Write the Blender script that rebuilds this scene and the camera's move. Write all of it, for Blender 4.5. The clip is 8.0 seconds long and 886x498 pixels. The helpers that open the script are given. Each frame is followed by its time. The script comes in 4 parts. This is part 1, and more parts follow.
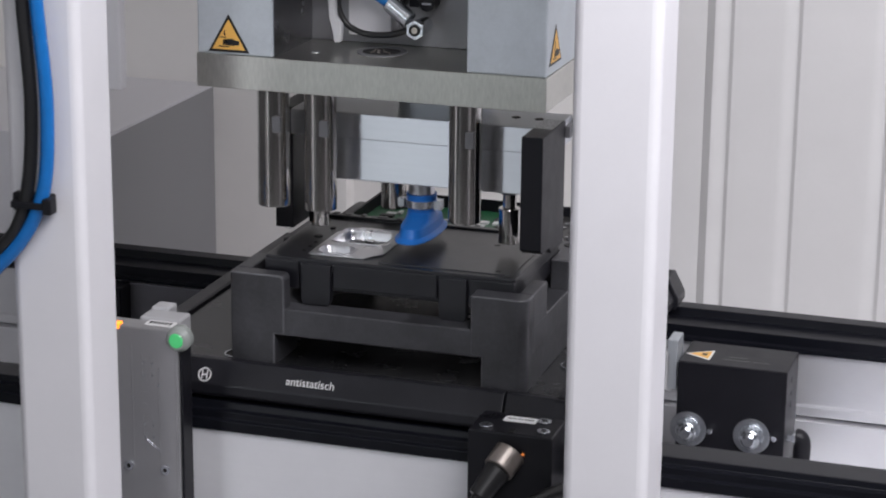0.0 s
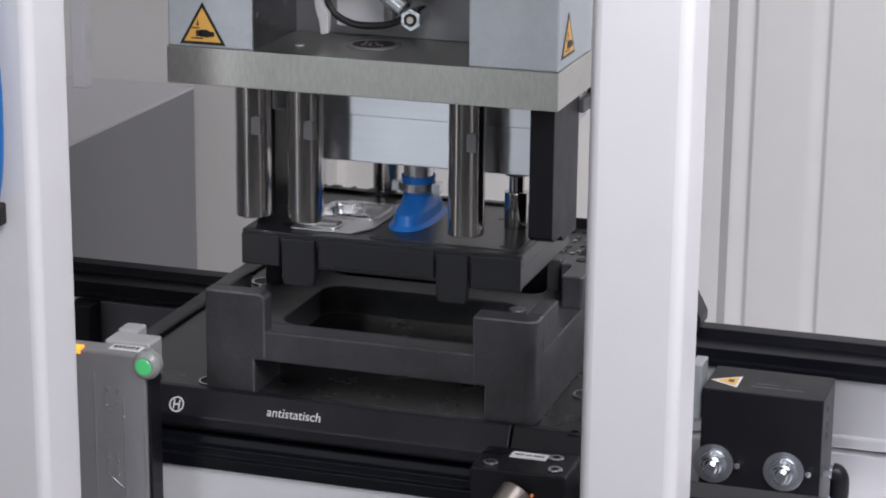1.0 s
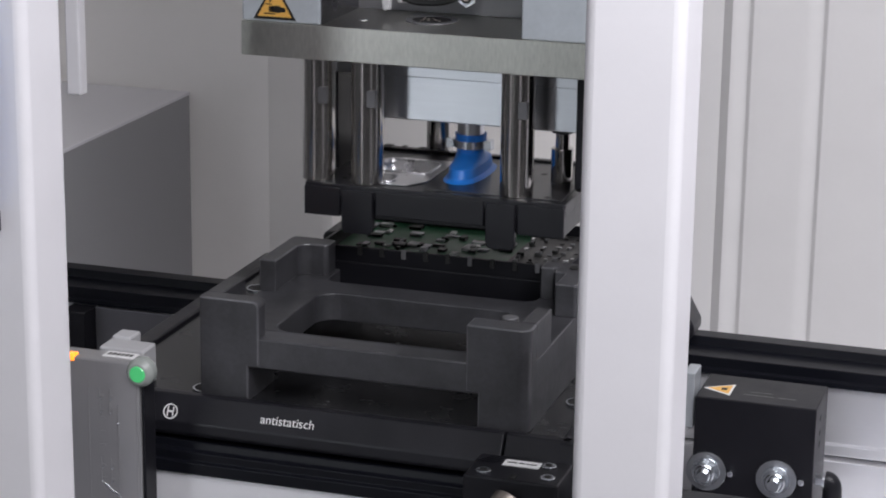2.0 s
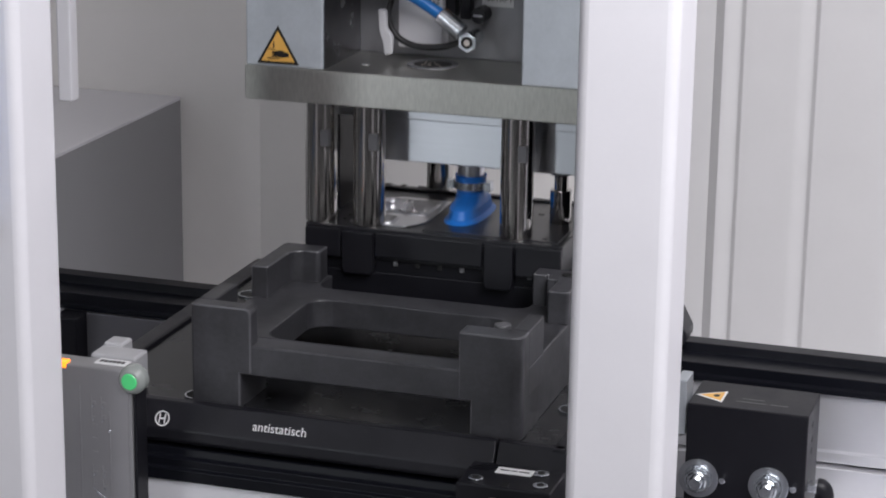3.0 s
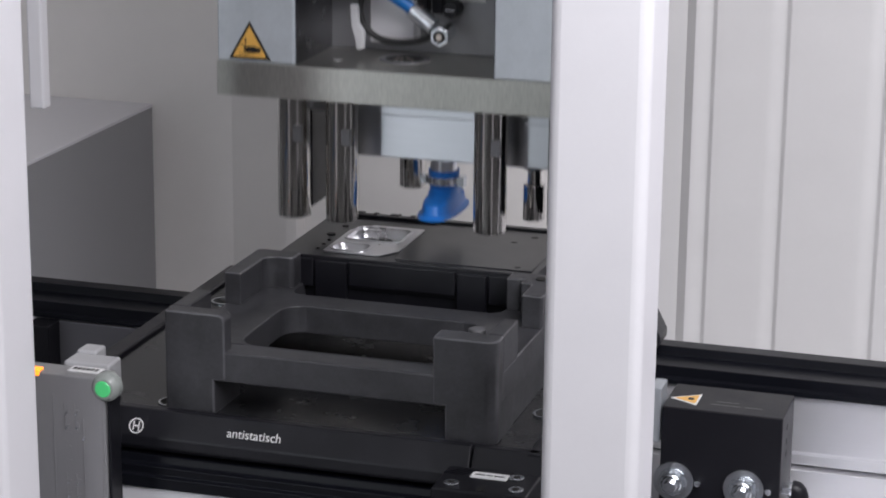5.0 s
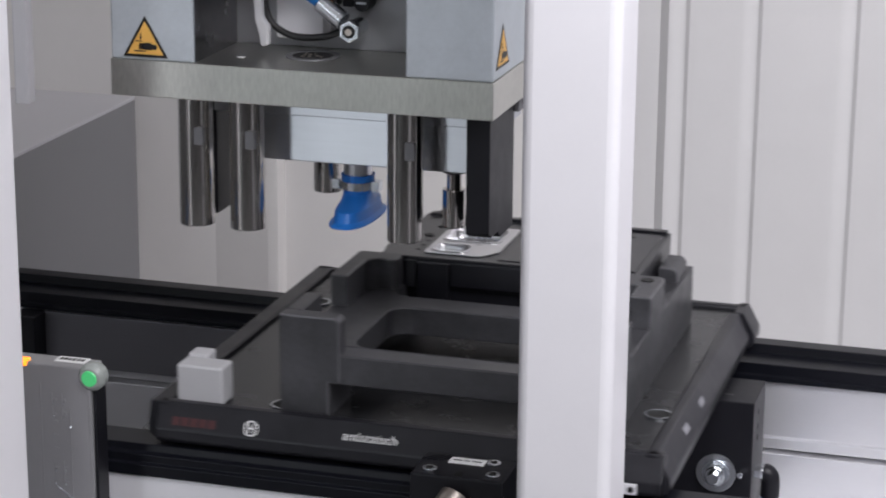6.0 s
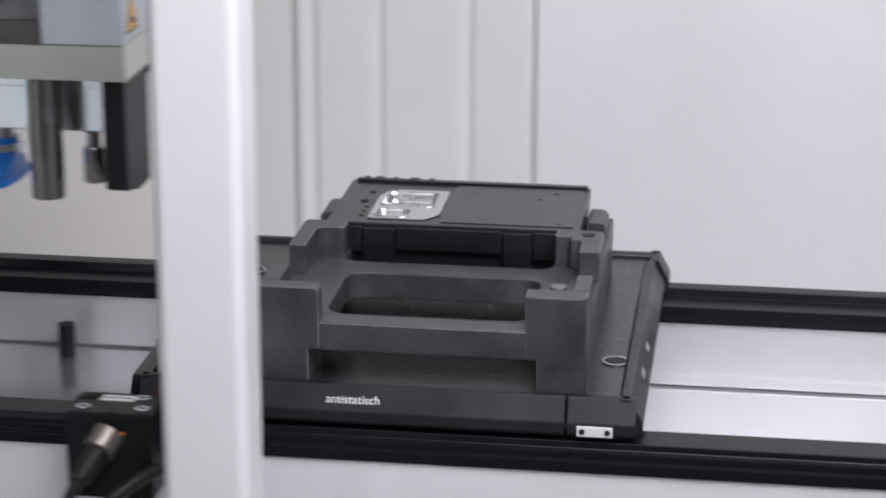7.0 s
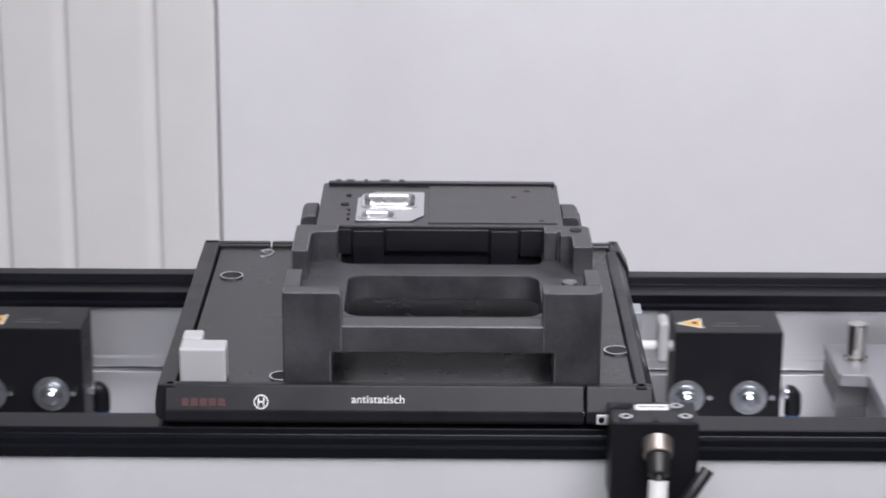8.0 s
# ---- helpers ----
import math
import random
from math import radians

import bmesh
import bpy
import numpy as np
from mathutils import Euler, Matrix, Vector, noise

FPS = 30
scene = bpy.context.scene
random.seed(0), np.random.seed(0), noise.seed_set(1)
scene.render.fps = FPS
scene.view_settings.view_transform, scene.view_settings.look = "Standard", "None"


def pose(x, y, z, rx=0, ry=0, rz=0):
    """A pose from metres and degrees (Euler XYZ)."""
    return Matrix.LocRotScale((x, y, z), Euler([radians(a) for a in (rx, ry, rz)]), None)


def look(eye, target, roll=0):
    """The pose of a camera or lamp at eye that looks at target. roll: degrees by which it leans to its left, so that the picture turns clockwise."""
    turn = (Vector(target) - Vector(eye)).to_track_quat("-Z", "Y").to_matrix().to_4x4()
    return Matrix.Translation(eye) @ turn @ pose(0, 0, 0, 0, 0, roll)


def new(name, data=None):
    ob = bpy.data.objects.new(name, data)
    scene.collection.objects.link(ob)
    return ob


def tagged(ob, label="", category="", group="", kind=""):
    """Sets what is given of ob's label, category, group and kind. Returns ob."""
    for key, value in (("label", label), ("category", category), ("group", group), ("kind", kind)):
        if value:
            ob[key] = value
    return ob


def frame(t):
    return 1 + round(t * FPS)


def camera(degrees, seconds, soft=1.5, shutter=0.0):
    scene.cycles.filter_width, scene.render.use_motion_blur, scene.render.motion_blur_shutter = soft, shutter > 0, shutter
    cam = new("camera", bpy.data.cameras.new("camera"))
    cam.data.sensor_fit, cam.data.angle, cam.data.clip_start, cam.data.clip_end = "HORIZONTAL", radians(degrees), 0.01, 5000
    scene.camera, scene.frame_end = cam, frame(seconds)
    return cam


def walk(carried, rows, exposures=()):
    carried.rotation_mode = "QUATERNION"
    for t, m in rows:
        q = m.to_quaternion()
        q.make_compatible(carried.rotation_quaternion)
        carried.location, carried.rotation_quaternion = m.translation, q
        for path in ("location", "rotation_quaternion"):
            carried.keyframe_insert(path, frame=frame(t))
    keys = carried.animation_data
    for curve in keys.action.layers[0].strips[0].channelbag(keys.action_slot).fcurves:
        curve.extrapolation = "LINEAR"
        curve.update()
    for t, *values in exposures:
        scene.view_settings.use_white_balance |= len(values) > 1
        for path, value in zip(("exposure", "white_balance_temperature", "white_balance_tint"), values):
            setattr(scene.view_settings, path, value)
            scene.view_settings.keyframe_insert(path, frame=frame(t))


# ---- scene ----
cam = camera(21.914, 8.0, soft=1.9, shutter=0.5)


def cam_pose(x, y, z, yaw, down, roll):
    return pose(x, y, z, 90 - down, 0, yaw) @ pose(0, 0, 0, 0, 0, roll)


PATH = [
    (0, 0.6511, -1.3241, 0.4932, 17.923, 16.094, 0.565),
    (0.5, 0.6117, -1.2035, 0.4624, 17.927, 16.111, 0.760),
    (1, 0.6048, -1.1824, 0.4508, 17.883, 15.733, 0.556),
    (1.5, 0.6074, -1.1843, 0.4522, 17.908, 15.649, 0.640),
    (3, 0.6047, -1.1820, 0.4578, 17.528, 15.639, 0.835),
    (3.5, 0.6023, -1.1828, 0.4518, 17.216, 15.290, 0.598),
    (4, 0.6068, -1.1813, 0.4570, 17.259, 15.409, 0.750),
    (4.5, 0.6034, -1.1805, 0.4556, 16.958, 15.403, 0.689),
    (6, 0.6147, -1.2091, 0.4679, 16.339, 15.821, 0.446),
    (6.5, 0.6426, -1.2703, 0.4874, 13.619, 16.322, 0.365),
    (7, 0.6644, -1.3085, 0.5017, 7.931, 17.276, 0.113),
    (7.5, 0.6719, -1.3343, 0.5190, 3.276, 17.779, 0.220),
    (7.7, 0.6652, -1.3493, 0.5229, 1.631, 17.758, 0.392),
    (8, 0.6757, -1.3648, 0.5277, -0.031, 17.721, 0.330),
]
walk(cam, [(t, cam_pose(*r)) for t, *r in PATH])

# ---------------------------------------------------------------- light
world = bpy.data.worlds.new("hall")
scene.world = world
world.use_nodes = True
world.node_tree.nodes["Background"].inputs[0].default_value = (0.75, 0.8, 0.9, 1)
world.node_tree.nodes["Background"].inputs[1].default_value = 0.25
scene.view_settings.exposure = 0.0


def area(name, x, y, z, sx, sy, power, target, colour=(1, 0.98, 0.96)):
    d = bpy.data.lights.new(name, "AREA")
    d.shape, d.size, d.size_y, d.energy, d.color = "RECTANGLE", sx, sy, power, colour
    ob = new(name, d)
    ob.matrix_world = look((x, y, z), target)
    return ob


LAMP = (0.965, 0.95, 1.0)
area("machine_lamp", 0.86, -0.45, 0.9, 0.8, 0.45, 14, (0.75, 0.1, 0), LAMP)
area("ceiling_lamp", 1.6, -2.0, 2.05, 2.0, 1.2, 53, (0.6, 0.0, 0), LAMP)


# daylight in the tall hall window, mirrored in the gripper block
area("window_light", -1.17, -3.985, 0.7, 0.38, 2.4, 12.5, (-1.17, 0, 0.7), (0.88, 0.94, 1.0))


# ---------------------------------------------------------------- materials
def mat(name, colour, rough=0.5, metal=0.0, grain=40.0, vary=0.12, bump=0.06, stain=6.0, spec=0.5,
        brushed=None, rvary=0.15, span=0.4, fleck=0.25, emit=0.0, trans=0.0, coat=0.0, aniso=0.0):
    m = bpy.data.materials.new(name)
    m.use_nodes = True
    nt = m.node_tree
    b = nt.nodes["Principled BSDF"]
    b.inputs["Metallic"].default_value = metal
    b.inputs["Specular IOR Level"].default_value = spec
    b.inputs["Coat Weight"].default_value = coat
    tc = nt.nodes.new("ShaderNodeTexCoord")
    mp = nt.nodes.new("ShaderNodeMapping")
    nt.links.new(tc.outputs["Object"], mp.inputs[0])
    if brushed:
        mp.inputs["Scale"].default_value = brushed
    fine = nt.nodes.new("ShaderNodeTexNoise")
    fine.inputs["Scale"].default_value = grain * 10
    fine.inputs["Detail"].default_value = 4
    nt.links.new(mp.outputs[0], fine.inputs["Vector"])
    big = nt.nodes.new("ShaderNodeTexNoise")
    big.inputs["Scale"].default_value = stain * 4
    big.inputs["Detail"].default_value = 5
    big.inputs["Roughness"].default_value = 0.65
    nt.links.new(tc.outputs["Object"], big.inputs["Vector"])
    mix = nt.nodes.new("ShaderNodeMath")
    mix.operation = "ADD"
    half = nt.nodes.new("ShaderNodeMath")
    half.operation = "MULTIPLY_ADD"
    half.inputs[1].default_value, half.inputs[2].default_value = fleck, 0.5 - 0.5 * fleck
    nt.links.new(fine.outputs[0], half.inputs[0])
    nt.links.new(half.outputs[0], mix.inputs[0])
    nt.links.new(big.outputs[0], mix.inputs[1])
    ramp = nt.nodes.new("ShaderNodeMapRange")
    ramp.inputs["From Min"].default_value, ramp.inputs["From Max"].default_value = 1 - span, 1 + span
    ramp.inputs["To Min"].default_value, ramp.inputs["To Max"].default_value = 1 - vary, 1 + vary
    nt.links.new(mix.outputs[0], ramp.inputs[0])
    mul = nt.nodes.new("ShaderNodeVectorMath")
    mul.operation = "SCALE"
    mul.inputs[0].default_value = colour
    nt.links.new(ramp.outputs[0], mul.inputs["Scale"])
    nt.links.new(mul.outputs[0], b.inputs["Base Color"])
    rr = nt.nodes.new("ShaderNodeMapRange")
    rr.inputs["From Min"].default_value, rr.inputs["From Max"].default_value = 0.3, 0.7
    rr.inputs["To Min"].default_value = max(0.03, rough - rvary * rough)
    rr.inputs["To Max"].default_value = min(1, rough + rvary * rough)
    nt.links.new(big.outputs[0], rr.inputs[0])
    nt.links.new(rr.outputs[0], b.inputs["Roughness"])
    if bump:
        bp = nt.nodes.new("ShaderNodeBump")
        bp.inputs["Strength"].default_value = bump
        bp.inputs["Distance"].default_value = 0.0004
        nt.links.new(fine.outputs[0], bp.inputs["Height"])
        nt.links.new(bp.outputs[0], b.inputs["Normal"])
    if emit:
        b.inputs["Emission Color"].default_value = (*colour, 1)
        b.inputs["Emission Strength"].default_value = emit
    if aniso:
        tg = nt.nodes.new("ShaderNodeTangent")
        tg.direction_type, tg.axis = "RADIAL", "X"
        b.inputs["Anisotropic"].default_value = aniso
        nt.links.new(tg.outputs[0], b.inputs["Tangent"])
    if trans:
        b.inputs["Transmission Weight"].default_value = trans
    return m


M_WHITE = mat("white_paint", (0.74, 0.73, 0.76), 0.42, vary=0.03, bump=0.05, grain=30)
M_POST = mat("white_powder_coat", (0.775, 0.765, 0.795), 0.4, vary=0.03, bump=0.06, grain=40)
M_PANEL = mat("enclosure_paint", (0.725, 0.715, 0.715), 0.42, vary=0.03, bump=0.05, grain=30)
M_WALL = mat("panel_paint", (0.82, 0.795, 0.775), 0.5, vary=0.03, bump=0.04)
M_FIXTURE = mat("milled_dark_plastic", (0.042, 0.0422, 0.047), 0.42, vary=0.45, bump=0.14, stain=7, rvary=0.3, spec=0.6, span=0.2)
# Paler, smoother tone for the bevelled edges of the fixture.
M_EDGE = mat("paler_edge_plastic", (0.085, 0.085, 0.092), 0.34, vary=0.4, bump=0.1, stain=12, spec=0.7, span=0.25)
M_COVER = mat("moulded_black_plastic", (0.0075, 0.0075, 0.0105), 0.3, vary=0.3, bump=0.12, stain=10, rvary=0.08, spec=0.75, grain=110, span=0.3)
M_PALLET = mat("black_antistatic_plastic", (0.0105, 0.0105, 0.014), 0.36, vary=0.35, bump=0.12, rvary=0.2, spec=0.42, span=0.25)
M_PLATE = mat("dark_pallet_plate", (0.015, 0.0153, 0.017), 0.27, vary=0.08, bump=0.02, rvary=0.03, spec=0.55)
M_BLACK = mat("black_anodised", (0.008, 0.008, 0.011), 0.42, vary=0.25, bump=0.06, spec=0.3)
M_RAIL = mat("black_rail_plastic", (0.0055, 0.006, 0.009), 0.3, vary=0.2, bump=0.02, rvary=0.06, spec=0.2)
M_ALU = mat("anodised_aluminium", (0.85, 0.85, 0.88), 0.42, 0.3, vary=0.05, rvary=0.06, bump=0.04, brushed=(0.03, 1, 1), grain=60)
M_BRUSH = mat("brushed_aluminium", (0.7, 0.72, 0.76), 0.34, 1.0, vary=0.05, bump=0.03, brushed=(0.05, 1, 1), grain=60, fleck=0.7, rvary=0.1, aniso=0.85)
M_PLATED = mat("zinc_plate_steel", (0.6, 0.595, 0.55), 0.31, 1.0, vary=0.14, bump=0.14, grain=80, stain=4, rvary=0.06, fleck=1.0, brushed=(1, 1, 0.25))
M_STEEL = mat("polished_steel", (0.62, 0.6, 0.57), 0.14, 1.0, vary=0.08, bump=0.03, rvary=0.3)
M_ZINC = mat("zinc_bolt", (0.74, 0.77, 0.81), 0.24, 1.0, vary=0.25, bump=0.12, stain=30)
M_BLUEGREY = mat("blue_grey_coat", (0.46, 0.5, 0.535), 0.4, 0.15, vary=0.14, bump=0.08, stain=8, span=0.3)
M_PROFILE = mat("drawn_aluminium", (0.7, 0.7, 0.72), 0.36, 0.7, vary=0.05, bump=0.03, rvary=0.06, brushed=(0.03, 1, 1), grain=60)
M_GLOSSPLATE = mat("ground_aluminium_plate", (0.76, 0.76, 0.785), 0.2, 0.9, vary=0.06, bump=0.02, rvary=0.06, stain=10)
M_MODULE = mat("grey_brushed_sheet", (0.42, 0.42, 0.43), 0.36, 0.7, vary=0.08, bump=0.08, brushed=(1, 1, 0.04), grain=60)
M_GREY = mat("grey_sheet", (0.42, 0.42, 0.45), 0.42, 0.6, vary=0.1, bump=0.06)
M_STEELGREY = mat("grey_cast_metal", (0.2, 0.2, 0.21), 0.5, 0.6, vary=0.15, bump=0.1)
M_BLUE = mat("blue_rubber", (0.012, 0.16, 0.56), 0.42, vary=0.12, bump=0.05)
M_HOSE = mat("blue_hose", (0.008, 0.15, 0.47), 0.32, vary=0.15, bump=0.02, stain=30)
M_CABLE = mat("black_cable", (0.012, 0.012, 0.013), 0.42, vary=0.2, bump=0.05)
M_YELLOW = mat("warning_yellow", (0.78, 0.44, 0.1), 0.45, vary=0.08, bump=0.0)
M_INK = mat("black_print", (0.012, 0.011, 0.011), 0.5, vary=0.1, bump=0.0)
M_LABEL = mat("white_label", (0.78, 0.78, 0.78), 0.5, vary=0.04, bump=0.0)
M_PRINT = mat("white_print", (0.8, 0.8, 0.8), 0.5, vary=0.04, bump=0.0)
M_REDPRINT = mat("dull_red_print", (0.06, 0.016, 0.018), 0.5, vary=0.2, bump=0.0)
M_PCB = mat("green_board", (0.02, 0.12, 0.05), 0.4, vary=0.25, bump=0.05)
M_CHIP = mat("chip_black", (0.02, 0.02, 0.02), 0.4)
M_SILVER = mat("stamped_silver", (0.7, 0.7, 0.72), 0.3, 1.0, vary=0.08, bump=0.02)
M_NYLON = mat("white_nylon", (0.47, 0.47, 0.485), 0.5, vary=0.05, bump=0.05)
M_GREENLED = mat("green_lens_lit", (0.06, 0.5, 0.16), 0.2, vary=0.05, bump=0.0, emit=0.3)
M_AMBER = mat("amber_lens_lit", (0.95, 0.24, 0.02), 0.25, vary=0.05, bump=0.0, emit=2.2)
M_LENS = mat("frosted_lens", (0.42, 0.45, 0.43), 0.22, vary=0.1, bump=0.0, trans=0.35)
# Near-black for flat discs that paint the shade inside bores and sockets.
M_DARKHOLE = mat("bore_shade_black", (0.006, 0.006, 0.006), 0.6)
M_FLOOR = mat("hall_floor", (0.48, 0.48, 0.49), 0.4, vary=0.15, bump=0.05, stain=1, grain=5)
M_SHADED_SIDE = mat("shaded_side_paint", (0.31, 0.31, 0.32), 0.45, vary=0.05, bump=0.04)
M_INNER = mat("dull_stainless_sheet", (0.3, 0.3, 0.32), 0.25, 1.0, vary=0.25, bump=0.1, stain=12, span=0.25)
M_PROFILE_SHADE = mat("profile_shade_metal", (0.16, 0.16, 0.175), 0.34, 0.55, vary=0.08, bump=0.02, brushed=(0.05, 1, 1))
M_FLANGE = mat("white_plastic", (0.7, 0.7, 0.72), 0.4, vary=0.05, bump=0.03)
M_BLUESTEEL = mat("blue_grey_steel", (0.45, 0.48, 0.51), 0.4, 0.5, vary=0.08, bump=0.05)
M_FAINT = mat("faint_grey_print", (0.11, 0.11, 0.11), 0.5, vary=0.2, bump=0.0)
M_NICHE = mat("grey_coated_sheet", (0.27, 0.27, 0.285), 0.45, 0.4, vary=0.1, bump=0.06)
M_NUT = mat("bright_nut_steel", (0.62, 0.65, 0.68), 0.25, 1.0, vary=0.2, bump=0.1, stain=40)
M_WASHER = mat("zinc_washer", (0.5, 0.52, 0.55), 0.33, 1.0, vary=0.2, bump=0.1, stain=30)
M_CONNECTOR = mat("dull_nickel_connector", (0.36, 0.32, 0.29), 0.4, 0.9, vary=0.2, bump=0.1, stain=30)
M_SIGNAL = mat("dim_amber_lens", (0.8, 0.25, 0.06), 0.3, vary=0.05, bump=0.0, emit=0.5)
M_HALL = mat("grey_hall_wall", (0.2, 0.2, 0.205), 0.6, vary=0.12, bump=0.05, stain=0.5, grain=4)
M_BRASS = mat("nickel_brass", (0.62, 0.55, 0.5), 0.32, 1.0, vary=0.1)


# ---------------------------------------------------------------- mesh helpers
def bx(bm, x0, x1, y0, y1, z0, z1):
    r = bmesh.ops.create_cube(bm, size=1)
    bmesh.ops.transform(bm, matrix=Matrix.Translation(((x0 + x1) / 2, (y0 + y1) / 2, (z0 + z1) / 2))
                        @ Matrix.Diagonal((x1 - x0, y1 - y0, z1 - z0, 1)), verts=r["verts"])
    return r["verts"]


def bevel(bm, w, seg=2, angle=30, slot=-1):
    es = [e for e in bm.edges if len(e.link_faces) == 2 and e.calc_face_angle(0) > radians(angle)]
    bmesh.ops.bevel(bm, geom=es, offset=w, segments=seg, affect="EDGES", profile=0.5, clamp_overlap=True, material=slot)


def box(x0, x1, y0, y1, z0, z1, w=0.0006, seg=2):
    bm = bmesh.new()
    bx(bm, x0, x1, y0, y1, z0, z1)
    if w:
        bevel(bm, w, seg)
    return bm


def cyl(bm, p0, p1, r0, r1=None, seg=24):
    p0, p1 = Vector(p0), Vector(p1)
    d = p1 - p0
    m = Matrix.Translation((p0 + p1) / 2) @ d.to_track_quat("Z", "Y").to_matrix().to_4x4()
    return bmesh.ops.create_cone(bm, cap_ends=True, segments=seg, radius1=r0, radius2=r0 if r1 is None else r1,
                                 depth=d.length, matrix=m)["verts"]


def rod(p0, p1, r0, r1=None, seg=28, w=0.0):
    bm = bmesh.new()
    cyl(bm, p0, p1, r0, r1, seg)
    if w:
        bevel(bm, w, 2, 50)
    return bm


def prism(bm, pts, axis, a, b):
    """A closed outline swept along an axis: x takes (y, z), y takes (x, z), z takes (x, y)."""
    def at(p, v):
        return {"x": (v, p[0], p[1]), "y": (p[0], v, p[1]), "z": (p[0], p[1], v)}[axis]
    va, vb = [bm.verts.new(at(p, a)) for p in pts], [bm.verts.new(at(p, b)) for p in pts]
    n = len(pts)
    bm.faces.new(va)
    bm.faces.new(vb)
    for i in range(n):
        bm.faces.new((va[i], va[(i + 1) % n], vb[(i + 1) % n], vb[i]))
    bmesh.ops.recalc_face_normals(bm, faces=bm.faces)


def swept(pts, axis, a, b, w=0.0, seg=2, angle=30):
    bm = bmesh.new()
    prism(bm, pts, axis, a, b)
    if w:
        bevel(bm, w, seg, angle)
    return bm


def rrect(x0, x1, y0, y1, r, n=5):
    out = []
    for cx, cy, a0 in ((x1 - r, y1 - r, 0), (x0 + r, y1 - r, 90), (x0 + r, y0 + r, 180), (x1 - r, y0 + r, 270)):
        for i in range(n + 1):
            a = radians(a0 + 90 * i / n)
            out.append((cx + r * math.cos(a), cy + r * math.sin(a)))
    return out


def pierced(outer, holes, z0, z1, w=0.0):
    """A slab with an outline and openings right through it."""
    bm = bmesh.new()
    for loop in (outer, *holes):
        vs = [bm.verts.new((x, y, z0)) for x, y in loop]
        for i in range(len(vs)):
            bm.edges.new((vs[i], vs[(i + 1) % len(vs)]))
    bmesh.ops.triangle_fill(bm, use_beauty=True, use_dissolve=True, edges=bm.edges[:])
    faces = bm.faces[:]
    ex = bmesh.ops.extrude_face_region(bm, geom=faces)
    bmesh.ops.translate(bm, vec=(0, 0, z1 - z0), verts=[v for v in ex["geom"] if isinstance(v, bmesh.types.BMVert)])
    bmesh.ops.recalc_face_normals(bm, faces=bm.faces)
    if w:
        bevel(bm, w, 2, 50)
    return bm


def tube(pts, r, seg=16, step=6):
    """A round hose through the given points."""
    P = [Vector(p) for p in pts]
    Q = []
    for i in range(len(P) - 1):
        a, b, c, d = P[max(i - 1, 0)], P[i], P[i + 1], P[min(i + 2, len(P) - 1)]
        for k in range(step):
            t = k / step
            Q.append(0.5 * (2 * b + (c - a) * t + (2 * a - 5 * b + 4 * c - d) * t * t + (3 * b - a - 3 * c + d) * t ** 3))
    Q.append(P[-1])
    bm = bmesh.new()
    rings = []
    side = Vector((0.31, 0.9, 0.22))
    for i, q in enumerate(Q):
        d = (Q[min(i + 1, len(Q) - 1)] - Q[max(i - 1, 0)]).normalized()
        u = (side - d * side.dot(d)).normalized()
        v = d.cross(u)
        rings.append([bm.verts.new(q + r * (u * math.cos(2 * math.pi * k / seg) + v * math.sin(2 * math.pi * k / seg))) for k in range(seg)])
    for a, b in zip(rings, rings[1:]):
        for k in range(seg):
            bm.faces.new((a[k], a[(k + 1) % seg], b[(k + 1) % seg], b[k]))
    bm.faces.new(rings[0])
    bm.faces.new(rings[-1])
    bmesh.ops.recalc_face_normals(bm, faces=bm.faces)
    return bm


def fillet(pts, radii, n=4):
    """An outline whose corners are rounded, each by its own radius."""
    out = []
    for i, p in enumerate(pts):
        p, a, b, r = Vector(p), Vector(pts[i - 1]), Vector(pts[(i + 1) % len(pts)]), radii[i]
        if r <= 0:
            out.append(tuple(p))
            continue
        u, v = (a - p).normalized(), (b - p).normalized()
        half = u.angle(v) / 2
        reach = min(r / math.tan(half), (a - p).length * 0.48, (b - p).length * 0.48)
        r = reach * math.tan(half)
        c = p + (u + v).normalized() * (r / math.sin(half))
        s, e = p + u * reach - c, p + v * reach - c
        for k in range(n + 1):
            w = s.lerp(e, k / n).normalized() * r
            out.append(tuple(c + w))
    return out


def to_mesh(name, bm, material):
    me = bpy.data.meshes.new(name)
    bmesh.ops.recalc_face_normals(bm, faces=bm.faces)
    # flat faces stay flat: sharp wherever a broad face meets a narrow bevel
    for f in bm.faces:
        f.smooth = True
    for e in bm.edges:
        if len(e.link_faces) == 2:
            turn = e.calc_face_angle(0)
            p, q = sorted(f.calc_area() for f in e.link_faces)
            e.smooth = not (turn > radians(35) or (turn > radians(6) and q > 3.5 * p))
    bm.to_mesh(me)
    bm.free()
    me.materials.append(material)
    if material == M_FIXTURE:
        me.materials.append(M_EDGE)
    return me


def part(name, bm, material, parent, label=""):
    ob = new(name, to_mesh(name, bm, material))
    ob.parent = parent
    return tagged(ob, label)


def thing(name, label, category, group="", m=None):
    ob = new(name)
    ob.empty_display_size = 0.02
    if m is not None:
        ob.matrix_world = m
    return tagged(ob, label, category, group)


def solid(name, bm, material, label="", category="", group="", kind=""):
    return tagged(new(name, to_mesh(name, bm, material)), label, category, group, kind)


